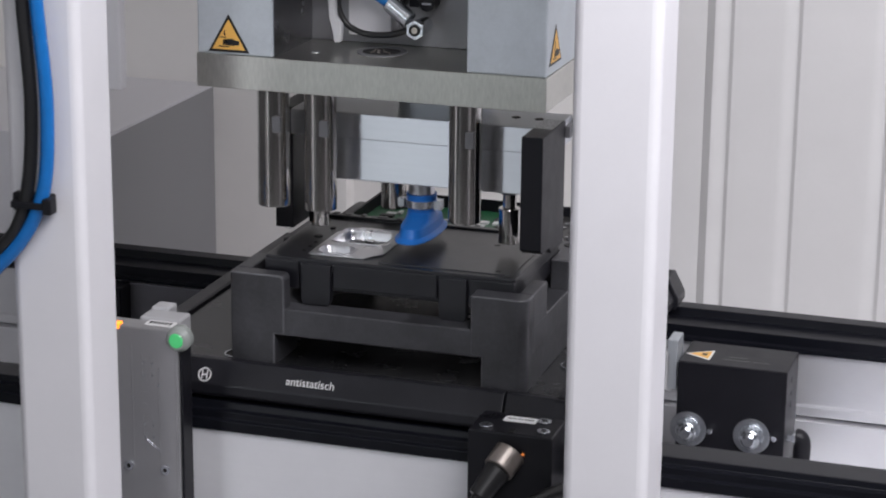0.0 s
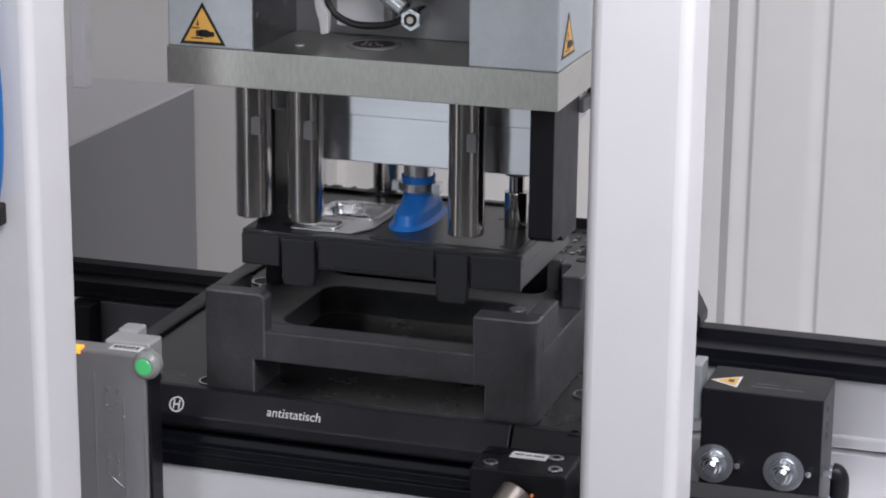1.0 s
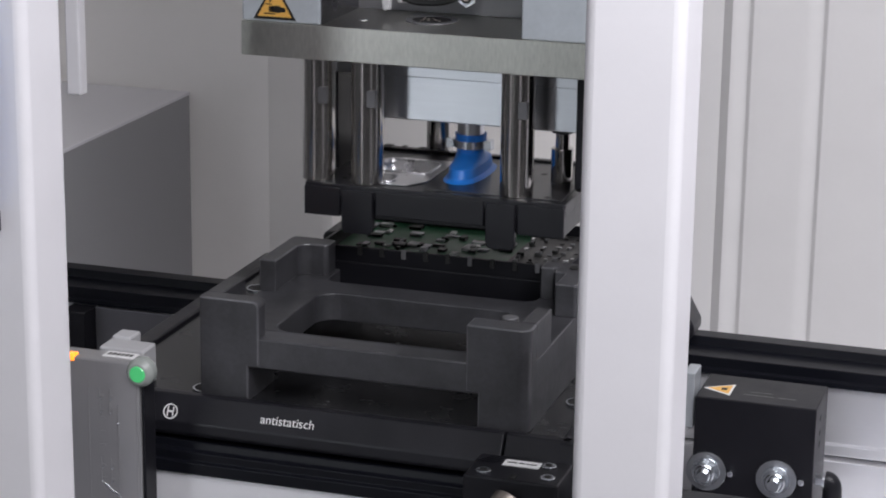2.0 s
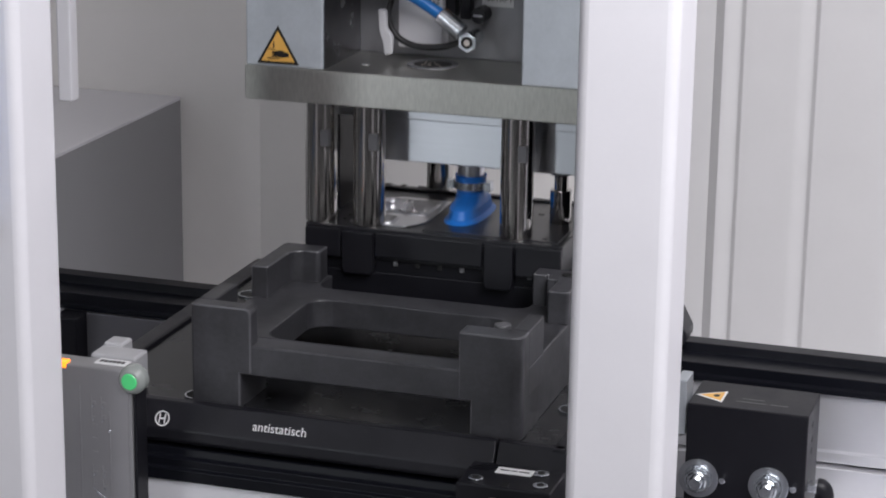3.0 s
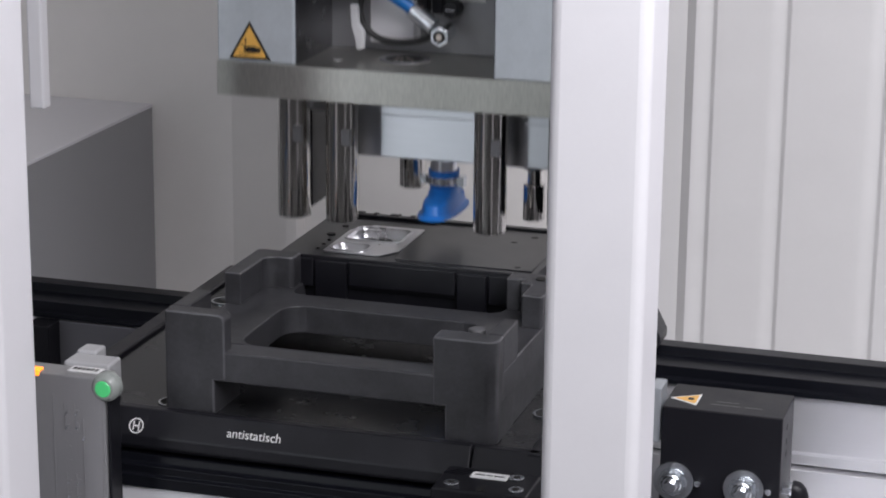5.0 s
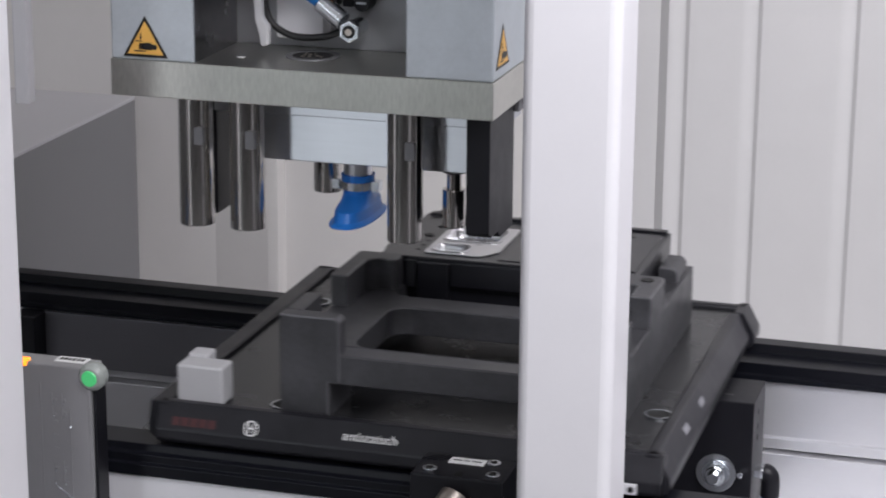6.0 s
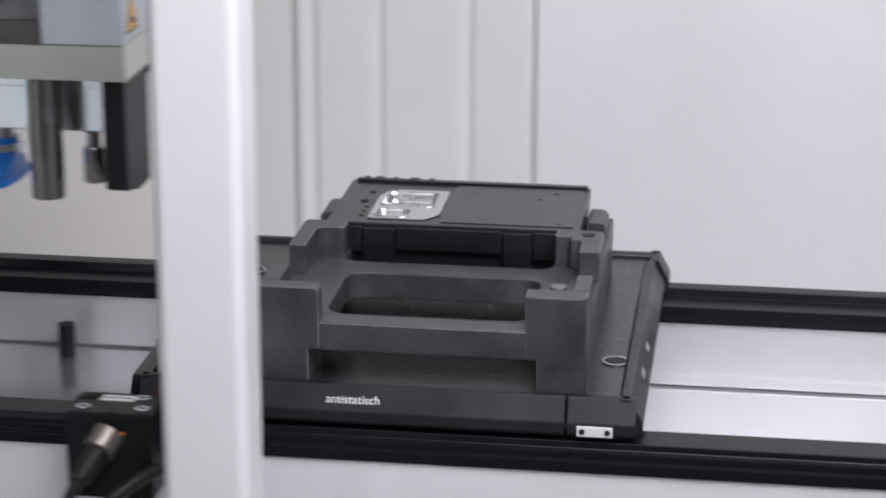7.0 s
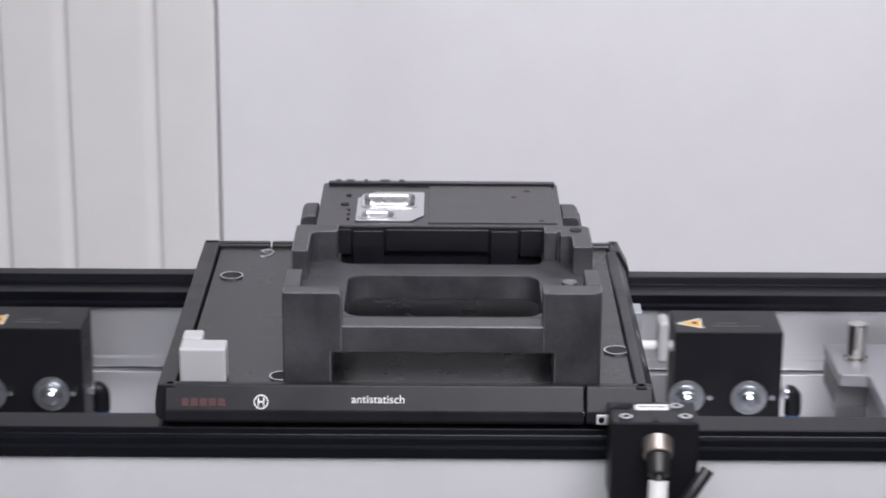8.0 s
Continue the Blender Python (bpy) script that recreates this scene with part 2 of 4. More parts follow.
def text_mesh(name, words, size, m, material, parent, label="", depth=0.0001):
    cu = bpy.data.curves.new(name, "FONT")
    cu.body, cu.size, cu.extrude = words, size, depth
    tmp = new(name, cu)
    me = bpy.data.meshes.new_from_object(tmp.evaluated_get(bpy.context.evaluated_depsgraph_get()))
    bpy.data.objects.remove(tmp)
    bpy.data.curves.remove(cu)
    me.materials.clear()
    me.materials.append(material)
    ob = new(name, me)
    ob.parent = parent
    ob.matrix_local = m
    return tagged(ob, label)


FACE_FRONT = pose(0, 0, 0, 90, 0, 0)


def hexbolt(parent, x, y, z, r):
    """A broad washer, a flanged hex nut and a threaded stud, facing the front."""
    bm = pierced([(r * math.cos(a * math.pi / 20), r * math.sin(a * math.pi / 20)) for a in range(40)],
                 [[(r * 0.4 * math.cos(a * math.pi / 20), r * 0.4 * math.sin(a * math.pi / 20)) for a in range(40)]], 0, 0.0014, 0.0003)
    washer = part("washer", bm, M_WASHER, parent, "bright zinc washer")
    washer.matrix_local = pose(x, y, z, 90, 0, 0)
    bm = bmesh.new()
    cyl(bm, (0, 0, 0.0014), (0, 0, 0.0026), r * 0.72, r * 0.7, seg=32)
    cyl(bm, (0, 0, 0.0026), (0, 0, 0.0072), r * 0.62, seg=6)
    cyl(bm, (0, 0, 0.0071), (0, 0, 0.008), r * 0.52, r * 0.44, seg=24)
    nut = part("nut", bm, M_NUT, parent, "zinc-plated hex nut")
    nut.matrix_local = pose(x, y, z, 90, 0, 0) @ pose(0, 0, 0, 0, 0, 13)
    bm = bmesh.new()
    for k in range(5):
        cyl(bm, (0, 0, 0.0075 + 0.0011 * k), (0, 0, 0.0081 + 0.0011 * k), r * 0.29, r * 0.34, seg=18)
        cyl(bm, (0, 0, 0.0081 + 0.0011 * k), (0, 0, 0.0086 + 0.0011 * k), r * 0.34, r * 0.29, seg=18)
    stud = part("stud", bm, M_NUT, parent, "threaded stud")
    stud.matrix_local = pose(x, y, z, 90, 0, 0)


def capscrew(parent, x, y, z, r=0.0022, axis="z"):
    """A socket cap screw whose head faces up, or the front."""
    up = Vector((0, 0, 1)) if axis == "z" else Vector((0, -1, 0))
    p = Vector((x, y, z))
    bm = bmesh.new()
    cyl(bm, p, p + up * 0.0014, r, seg=18)
    bevel(bm, 0.0003, 2, 50)
    s = part("screw", bm, M_ZINC, parent, "zinc socket screw")
    bm = bmesh.new()
    cyl(bm, p + up * 0.0013, p + up * 0.0016, r * 0.5, seg=6)
    part("socket", bm, M_DARKHOLE, s)


# ---------------------------------------------------------------- hall and enclosure
FLOOR_Z, TOP_Z, BACK = -0.95, 2.1, 0.56
solid("floor", box(-2.6, 4.2, -4.0, BACK, FLOOR_Z - 0.1, FLOOR_Z, 0), M_FLOOR, "smooth grey hall floor", "floor", kind="structure")
solid("ceiling", box(-2.6, 4.2, -4.0, BACK, TOP_Z, TOP_Z + 0.1, 0), M_WALL, "plain white ceiling", "ceiling", kind="structure")
solid("wall_west", box(-2.7, -2.6, -4.0, BACK, FLOOR_Z, TOP_Z, 0), M_HALL, "plain grey hall wall", "wall", kind="structure")
solid("wall_east", box(4.2, 4.3, -4.0, BACK, FLOOR_Z, TOP_Z, 0), M_HALL, "plain grey hall wall", "wall", kind="structure")
solid("wall_south", box(-2.7, 4.3, -4.1, -4.0, FLOOR_Z, TOP_Z, 0), M_HALL, "plain grey hall wall", "wall", kind="structure")
solid("wall_north", box(-2.7, 4.3, BACK, BACK + 0.1, FLOOR_Z, TOP_Z, 0), M_WALL, "pale grey machine enclosure wall", "wall", kind="structure")


win = tagged(new("window_1"), "tall narrow hall window with white frame", "window", kind="structure")
for n, b in (("window_frame", (-1.43, -1.37, -0.56, 1.96)), ("window_frame", (-0.97, -0.91, -0.56, 1.96)), ("window_frame", (-1.369, -0.971, -0.56, -0.51)), ("window_frame", (-1.369, -0.971, 1.91, 1.96))):
    part(n, box(b[0], b[1], -3.999, -3.96, b[2], b[3], 0.004), M_WHITE, win)


def wall_panel(x0, x1, y0, label, round_off=0.0012, paint=M_PANEL):
    bm = bmesh.new()
    bx(bm, x0, x1, y0, BACK, FLOOR_Z, 1.2)
    bevel(bm, round_off, 4)
    return solid("wall_panel", bm, paint, label, "panel", "enclosure panels", "structure")


def pleated_sheet(edges, depth, soft, y, x_end, label):
    """A folded wall sheet: flat strips parted by shallow grooves with soft flanks."""
    front = []
    for i, x in enumerate(edges):
        for k in range(-8, 9):
            u = k / 8
            # a steeper flank on one side of each groove
            front.append((x + soft * u * (0.55 if u > 0 else 1.35), y + depth * (0.5 + 0.5 * math.cos(math.pi * u))))
    front = [(edges[0] - 0.06, y + 0.006), (edges[0] - 0.02, y + 0.006)] + front + [(x_end - 0.003, y), (x_end - 0.0008, y + 0.0008), (x_end, y + 0.003)]
    bm = swept(front + [(x_end, BACK), (edges[0] - 0.06, BACK)], "z", FLOOR_Z, 1.2)
    return solid("wall_panel", bm, M_PANEL, label, "panel", "enclosure panels", "structure")


pleated_sheet((0.2955, 0.3525, 0.428), 0.0026, 0.009, BACK - 0.013, 0.4815, "white folded enclosure sheet with soft vertical grooves")
wall_panel(0.4837, 2.2, BACK - 0.012, "wide flat white enclosure panel", paint=M_WHITE)
# Added strip, slanted away from the lamps to form the wall's soft shade band.
bm = swept([(-0.108, BACK), (-0.106, BACK - 0.0006), (-0.098, BACK - 0.0022), (-0.056, BACK - 0.0115), (-0.051, BACK - 0.0118), (-0.047, BACK - 0.011), (-0.044, BACK)], "z", FLOOR_Z, 1.2)
solid("wall_panel", bm, M_WALL, "pale slanted strip added for the shade band on the wall behind the press", "panel", "enclosure panels", "structure")
# Roof added above the view to shade the press and carry its slide plate.
solid("unseen_shade_roof", box(0.02, 0.33, 0.02, BACK, 0.62, 0.64, 0.0), M_WALL, "plain pale roof added out of view to shade the press cell", "roof", kind="structure")
solid("square_tube", box(-0.0575, -0.0475, 0.1, 0.11, 0.1535, TOP_Z, 0.0012), M_WHITE, "white square tube hanging behind the frame post", "tube")

duct = thing("sheet_metal_cover", "white painted sheet metal cover behind the conveyor", "cover")
part("top_sheet", box(-0.8, -0.1795, 0.3255, BACK - 0.001, 0.0545, 0.0575, 0.0005), M_WHITE, duct)
# Same white cover; the shade on this side is put into its colour.
part("side_sheet", box(-0.186, -0.18, 0.326, BACK - 0.0012, FLOOR_Z, 0.0543, 0.0), M_SHADED_SIDE, duct)
part("front_sheet", box(-0.8, -0.1862, 0.326, 0.331, FLOOR_Z, 0.0543, 0.0), M_WHITE, duct)


def frame_post(x, y, label):
    bm = bmesh.new()
    prism(bm, rrect(x, x + 0.05, y, y + 0.045, 0.006, 5), "z", FLOOR_Z, 1.5)
    return solid("frame_post", bm, M_POST, label, "post", "enclosure posts", "structure")


frame_post(0.338, -0.13, "white powder-coated machine frame post")
frame_post(-0.0125, -0.13, "white frame post with hoses clipped to it")

# ---------------------------------------------------------------- conveyor
X0, X1 = -1.2, 2.2


def conveyor_side(name, profile, black, label, metal):
    c = thing(name, label, "conveyor")
    part("aluminium_profile", swept(profile, "x", X0, X1, 0.0008, 2, 30), metal, c, "anodised aluminium profile")
    for n, pts in black:
        part(n, swept(pts, "x", X0, X1, 0.0006, 2, 30), M_RAIL, c, "black plastic guide")
    for lx in (-0.9, 1.9):
        part("leg", box(lx, lx + 0.06, profile[0][0] + 0.002, profile[0][0] + 0.042, FLOOR_Z, -0.16, 0.001), M_ALU, c)
    return c


conveyor_side("conveyor_front_side",
              [(-0.012, -0.0452), (-0.012, -0.16), (0.033, -0.16), (0.033, -0.0452)],
              [("guide_rail", [(-0.014, -0.0448), (-0.014, -0.0375), (-0.011, -0.037), (-0.011, -0.032), (-0.007, -0.0315),
                               (-0.006, -0.027), (0.018, -0.027), (0.022, -0.031), (0.022, -0.0448)])],
              "front conveyor section, black guide on aluminium profile", M_ALU)
conveyor_side("conveyor_rear_side",
              [(0.294, -0.0505), (0.294, -0.0905), (0.2962, -0.0925), (0.2962, -0.1002), (0.3035, -0.1006), (0.3035, -0.1024), (0.2925, -0.1028), (0.2925, -0.16), (0.335, -0.16), (0.335, -0.0505)],
              [("guide_rail", [(0.2905, -0.05), (0.2905, -0.046), (0.293, -0.0455), (0.293, -0.038), (0.315, -0.0375), (0.317, -0.0315),
                               (0.331, -0.0315), (0.334, -0.034), (0.334, -0.05)])],
              "rear conveyor section, black guide on aluminium profile", M_PROFILE)
# Dark plate put where the rear profile only lies in shade and dark reflection.
rear_plate = thing("profile_shade_plate", "dark plate added as shade on the rear conveyor section, with end block", "plate")
part("plate", box(-0.138, 0.044, 0.2895, 0.2935, -0.0925, -0.0508, 0.0006), M_PROFILE_SHADE, rear_plate)
part("end_block", box(-0.1575, -0.1382, 0.272, 0.2935, -0.0925, -0.0508, 0.001), M_BLACK, rear_plate, "black end block")
cross = thing("cross_plate", "grey aluminium mounting plate between the conveyor sections", "plate")
part("plate", box(-0.2, 0.4, 0.034, 0.289, -0.15, -0.14, 0.0006), M_STEELGREY, cross)
part("plate", box(0.4005, 1.6, 0.034, 0.289, -0.15, -0.1395, 0.0006), M_ALU, cross, "bright aluminium plate")

# ---------------------------------------------------------------- pallet with fixture
W = 0.305


def make_pallet():
    p = thing("workpiece_pallet", "black antistatic plastic workpiece pallet on the conveyor", "pallet")
    part("base_plate", box(0.006, W - 0.006, 0.006, W - 0.006, -0.02, -0.003, 0.0005), M_PLATE, p, "dark grey plate")
    # rim: a sloping bar on each side, with corner blocks
    sec = [(-0.0, 0.0), (0.006, 0.0), (0.0075, -0.002), (0.0075, -0.024), (-0.006, -0.024), (-0.008, -0.021), (-0.008, -0.015)]
    bm = bmesh.new()
    prism(bm, sec, "x", -0.002, 0.2652)
    bevel(bm, 0.0008, 2, 20)
    part("front_rim", bm, M_PALLET, p)
    bm = bmesh.new()
    prism(bm, sec, "x", 0.2666, W + 0.004)
    bevel(bm, 0.0008, 2, 20)
    part("corner_block", bm, M_PALLET, p)
    bm = bmesh.new()
    prism(bm, [(W - y, z) for y, z in sec], "x", -0.007, 0.043)
    prism(bm, [(W - y, z) for y, z in sec], "x", 0.0445, W + 0.002)
    bevel(bm, 0.0008, 2, 20)
    part("rear_rim", bm, M_PALLET, p)
    bm = bmesh.new()
    prism(bm, [(-0.0072, 0.0), (0.0035, 0.0), (0.0045, -0.001), (0.0045, -0.024), (-0.006, -0.024), (-0.009, -0.021), (-0.009, -0.012)], "y", -0.001, W + 0.001)
    bevel(bm, 0.0008, 2, 20)
    part("side_rim", bm, M_PALLET, p)
    bm = bmesh.new()
    prism(bm, [(W - x, z) for x, z in sec], "y", -0.001, W - 0.022)
    prism(bm, [(W + 0.003 - x, z) for x, z in sec], "y", W - 0.021, W + 0.004)
    bevel(bm, 0.0008, 2, 20)
    part("side_rim", bm, M_PALLET, p)
    for hx, hy in ((0.02, 0.227), (0.291, 0.073), (0.071, 0.0215)):
        bm = pierced([(hx + 0.0085 * math.cos(a * math.pi / 16), hy + 0.0085 * math.sin(a * math.pi / 16)) for a in range(32)],
                     [[(hx + 0.0074 * math.cos(a * math.pi / 16), hy + 0.0074 * math.sin(a * math.pi / 16)) for a in range(32)]], -0.003, -0.0018)
        bush = part("bushing", bm, M_ZINC, p, "steel centring bushing")
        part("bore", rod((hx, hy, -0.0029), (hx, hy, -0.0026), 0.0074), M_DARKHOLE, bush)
    # code tag on the corner
    tag = part("metal_tag", box(0.273, 0.295, -0.0095, -0.0078, -0.0225, -0.016, 0.0004), M_ALU, p, "small metal tag with two screws")
    for tx in (0.2762, 0.2918):
        part("screw", rod((tx, -0.0092, -0.0192), (tx, -0.0102, -0.0192), 0.0018, seg=16), M_BLACK, tag)
    # print on the sloping front
    slope = math.degrees(math.atan2(0.008, 0.015))

    def on_front(x, z):
        return pose(x, z * 8 / 15 - 0.0004, z, 90 - slope, 0, 0)
    text_mesh("printed_word", "antistatisch", 0.0076, on_front(0.1168, -0.01), M_PRINT, p, "white printed word antistatisch")
    for k in range(5):
        bm = box(0.0, 0.0046, 0, 0.0052, 0, 0.0002, 0)
        bar = part("print_bar", bm, M_REDPRINT, p, "faded red printed bar")
        bar.matrix_local = on_front(0.0085 + k * 0.0058, -0.0122)
    ring = pierced([(0.0047 * math.cos(a * math.pi / 16), 0.0047 * math.sin(a * math.pi / 16)) for a in range(32)],
                   [[(0.0039 * math.cos(a * math.pi / 16), 0.0039 * math.sin(a * math.pi / 16)) for a in range(32)]], 0, 0.0002)
    for x0, x1, y0, y1 in ((-0.0021, -0.0013, -0.0029, 0.0029), (0.0013, 0.0021, -0.0029, 0.0029), (-0.0014, 0.0014, -0.0005, 0.0005)):
        bx(ring, x0, x1, y0, y1, 0, 0.0002)
    mark = part("print_mark", ring, M_PRINT, p, "white printed ring mark")
    mark.matrix_local = on_front(0.0592, -0.0096)
    for my in (0.062, 0.112):
        mk = part("print_mark", box(0, 0.012, 0, 0.0045, 0, 0.0002, 0), M_GREY, p, "pale printed mark")
        mk.matrix_local = pose(W + 0.0052, my, -0.0095, 62, 0, 90)
    # short worn mark on the plate
    m9 = tube([(x - 0.0115, y - 0.003, -0.0029) for x, y in ((0.052, 0.285), (0.049, 0.291), (0.055, 0.293), (0.058, 0.287), (0.054, 0.279), (0.049, 0.277))], 0.0011, 6)
    part("chalk_mark", m9, M_GREY, p, "pale hand-drawn mark")
    return p


def make_fixture():
    f = thing("nest_fixture", "milled dark grey plastic nest fixture with two pockets, on the pallet", "fixture")
    x0, x1, y0, y1 = 0.0725, 0.2765, 0.0085, 0.262
    part("deck", pierced([(x0 + 0.0006, 0.027), (x1 - 0.0006, 0.027), (x1 - 0.0006, y1), (x0 + 0.0006, y1)],
                         [rrect(0.1105, 0.2395, 0.0285, 0.113, 0.013), rrect(0.1035, 0.2435, 0.137, 0.247, 0.009)], 0.019, 0.037, 0.0009), M_FIXTURE, f)
    part("side_wall", box(x0 + 0.0007, 0.085, y0 + 0.0092, y1, -0.003, 0.0368, 0.0006), M_FIXTURE, f)
    part("side_wall", box(0.264, x1 - 0.0007, y0 + 0.0092, y1, -0.003, 0.0368, 0.0006), M_FIXTURE, f)
    # front corner blocks reach down to the plate as legs
    top = 0.0597

    def corner_block(outline, ya, yb, round_x, radius):
        bm = bmesh.new()
        prism(bm, outline, "y", ya, yb)
        if radius:
            es = [e for e in bm.edges if all(abs(v.co.x - round_x) < 1e-5 and abs(v.co.y - ya) < 1e-5 for v in e.verts)]
            bmesh.ops.bevel(bm, geom=es, offset=radius, segments=6, affect="EDGES", profile=0.5)
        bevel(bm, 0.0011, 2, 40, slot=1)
        return part("corner_block", bm, M_FIXTURE, f)
    bk = corner_block([(x0, -0.003), (0.1035, -0.003), (0.1035, 0.0188), (0.1105, 0.0192)] + fillet([(0.1105, 0.0192), (0.1105, top), (x0, top)], (0, 0.004, 0))[1:],
                      y0, y0 + 0.012, x0, 0.0015)
    part("leg", box(x0 + 0.0005, 0.1033, y0 + 0.011, 0.05, -0.003, 0.0192, 0.0), M_FIXTURE, bk)
    part("side_cheek", box(x0 + 0.0003, 0.083, y0 + 0.0115, 0.056, 0.0366, top - 0.0001, 0.001), M_FIXTURE, bk)
    bk = corner_block([(0.246, -0.003), (x1, -0.003), (x1, top), (0.2385, top), (0.2385, 0.0192), (0.246, 0.0188)], y0 + 0.001, y0 + 0.017, x1, 0.007)
    part("leg", box(0.2462, x1 - 0.0005, y0 + 0.016, 0.05, -0.003, 0.0192, 0.0), M_FIXTURE, bk)
    part("side_cheek", box(0.2665, x1 - 0.0003, y0 + 0.0168, 0.058, 0.0366, top - 0.0001, 0.001), M_FIXTURE, bk)
    part("locating_pin", rod((0.2565, 0.038, 0.037), (0.2565, 0.038, 0.0582), 0.005, w=0.0008), M_STEELGREY, f, "short metal locating pin")
    # bar between the legs, with paler lower edge
    bm = box(0.1038, 0.2458, y0 + 0.0012, 0.0286, 0.0182, 0.0366, 0.0)
    bevel(bm, 0.0009, 1, 40)
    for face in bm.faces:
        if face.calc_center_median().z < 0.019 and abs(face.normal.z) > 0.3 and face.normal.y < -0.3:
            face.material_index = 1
    part("front_bar", bm, M_FIXTURE, f)

    def wall(name, pts, radii, za, zb, w=0.0013):
        bm = bmesh.new()
        prism(bm, fillet(pts, radii), "z", za, zb)
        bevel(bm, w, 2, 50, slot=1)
        part(name, bm, M_FIXTURE, f)
    # walls between the two pockets
    wall("middle_wall", [(x0, 0.102), (0.0838, 0.102), (0.0838, 0.146), (0.102, 0.146), (0.102, 0.161), (x0, 0.161)],
         (0, 0.001, 0.008, 0.003, 0.001, 0.004), 0.0368, 0.0578)
    wall("middle_wall", [(0.2445, 0.146), (0.2535, 0.146), (0.2535, 0.1485), (0.2555, 0.1485), (0.2555, 0.139), (0.263, 0.139), (0.263, 0.113), (x1, 0.113), (x1, 0.161), (0.2445, 0.161)],
         (0.001, 0.001, 0, 0, 0.001, 0.003, 0.001, 0.002, 0.006, 0.001), 0.0368, 0.0578, 0.0011)
    part("locating_pin", rod((0.2665, 0.15, 0.0575), (0.2665, 0.15, 0.0585), 0.0042, w=0.0004), M_DARKHOLE, f)
    for xa, xb in ((x0 - 0.001, 0.0838), (0.2605, x1 - 0.003)):
        bm = bmesh.new()
        out = [(xa, 0.0368), (xb, 0.0368), (xb, 0.0472), (xa, 0.0472)]
        prism(bm, fillet(out, (0, 0, 0.0015, 0.006) if xa < 0.1 else (0, 0, 0.006, 0.0015)), "y", 0.217, 0.25)
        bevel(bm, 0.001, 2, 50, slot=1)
        part("rear_wall", bm, M_FIXTURE, f)
    return f


def make_block():
    """A low block with a step behind its left half."""
    bm = bmesh.new()
    bx(bm, 0.006, 0.036, 0.008, 0.0262, -0.003, 0.0212)
    bevel(bm, 0.0016, 3)
    step = bmesh.new()
    bx(step, 0.0062, 0.0195, 0.0255, 0.04, -0.003, 0.0228)
    bevel(step, 0.0016, 3)
    return bm, step


pallet = make_pallet()
fixture = make_fixture()
low, step = make_block()
nylon = part("stop_block", low, M_NYLON, pallet, "white nylon block at the pallet corner")
part("step", step, M_NYLON, nylon)

# lower housing with circuit board in the rear pocket
EX0, EX1, ED = 0.086, 0.2588, 0.108
REAR_Y, FRONT_Y = 0.162, 0.0255
TRAY_TOP = 0.053
tray = thing("electronics_housing", "black lower control unit housing with green circuit board", "housing")
part("shell", box(EX0 + 0.002, EX1 - 0.002, REAR_Y + 0.003, REAR_Y + ED - 0.003, 0.0195, 0.043, 0.0012), M_BLACK, tray)
rim = pierced([(EX0 + 0.002, REAR_Y + 0.003), (EX1 - 0.002, REAR_Y + 0.003), (EX1 - 0.002, REAR_Y + ED - 0.003), (EX0 + 0.002, REAR_Y + ED - 0.003)],
              [[(EX0 + 0.004, REAR_Y + 0.0055), (EX1 - 0.0035, REAR_Y + 0.0055), (EX1 - 0.0035, REAR_Y + ED - 0.0045), (EX0 + 0.004, REAR_Y + ED - 0.0045)]], 0.0428, TRAY_TOP, 0.0004)
part("rim", rim, M_BLACK, tray)
for k in range(9):
    lx = EX0 + 0.03 + 0.015 * k
    part("contact_lug", box(lx, lx + 0.003, REAR_Y + 0.0017, REAR_Y + 0.0032, TRAY_TOP - 0.005, TRAY_TOP + 0.0012, 0.0002), (M_CHIP, M_CHIP, M_STEELGREY)[k % 3], tray)
part("circuit_board", box(EX0 + 0.004, EX1 - 0.05, REAR_Y + 0.03, REAR_Y + ED - 0.005, 0.0431, 0.0442, 0.0), M_PCB, tray, "green circuit board")
rng = random.Random(4)
for k in range(46):
    cx, cy = rng.uniform(EX0 + 0.012, EX1 - 0.058), rng.uniform(REAR_Y + 0.036, REAR_Y + ED - 0.014)
    sx, sy = rng.uniform(0.001, 0.005), rng.uniform(0.001, 0.004)
    part("chip", box(cx - sx, cx + sx, cy - sy, cy + sy, 0.0443, 0.0443 + rng.uniform(0.0008, 0.0022), 0.0), rng.choice((M_CHIP, M_GREY, M_CHIP, M_LABEL)), tray)


plug = part("connector", box(EX1 - 0.049, EX1 - 0.003, REAR_Y + 0.006, REAR_Y + ED - 0.006, 0.0431, 0.0465, 0.0008), M_CHIP, tray, "black connector block with metal contacts")
for k in range(40):
    cx, cy = EX1 - 0.045 + 0.0085 * (k % 5), REAR_Y + 0.012 + 0.011 * (k // 5)
    cx, cy = cx + rng.uniform(-0.002, 0.002), cy + rng.uniform(-0.003, 0.003)
    part("contact", box(cx, cx + rng.uniform(0.0015, 0.0045), cy, cy + rng.uniform(0.0015, 0.0045), 0.0465, rng.uniform(0.0472, 0.049), 0.0003), rng.choice((M_SILVER, M_CHIP, M_STEELGREY, M_CHIP)), plug)


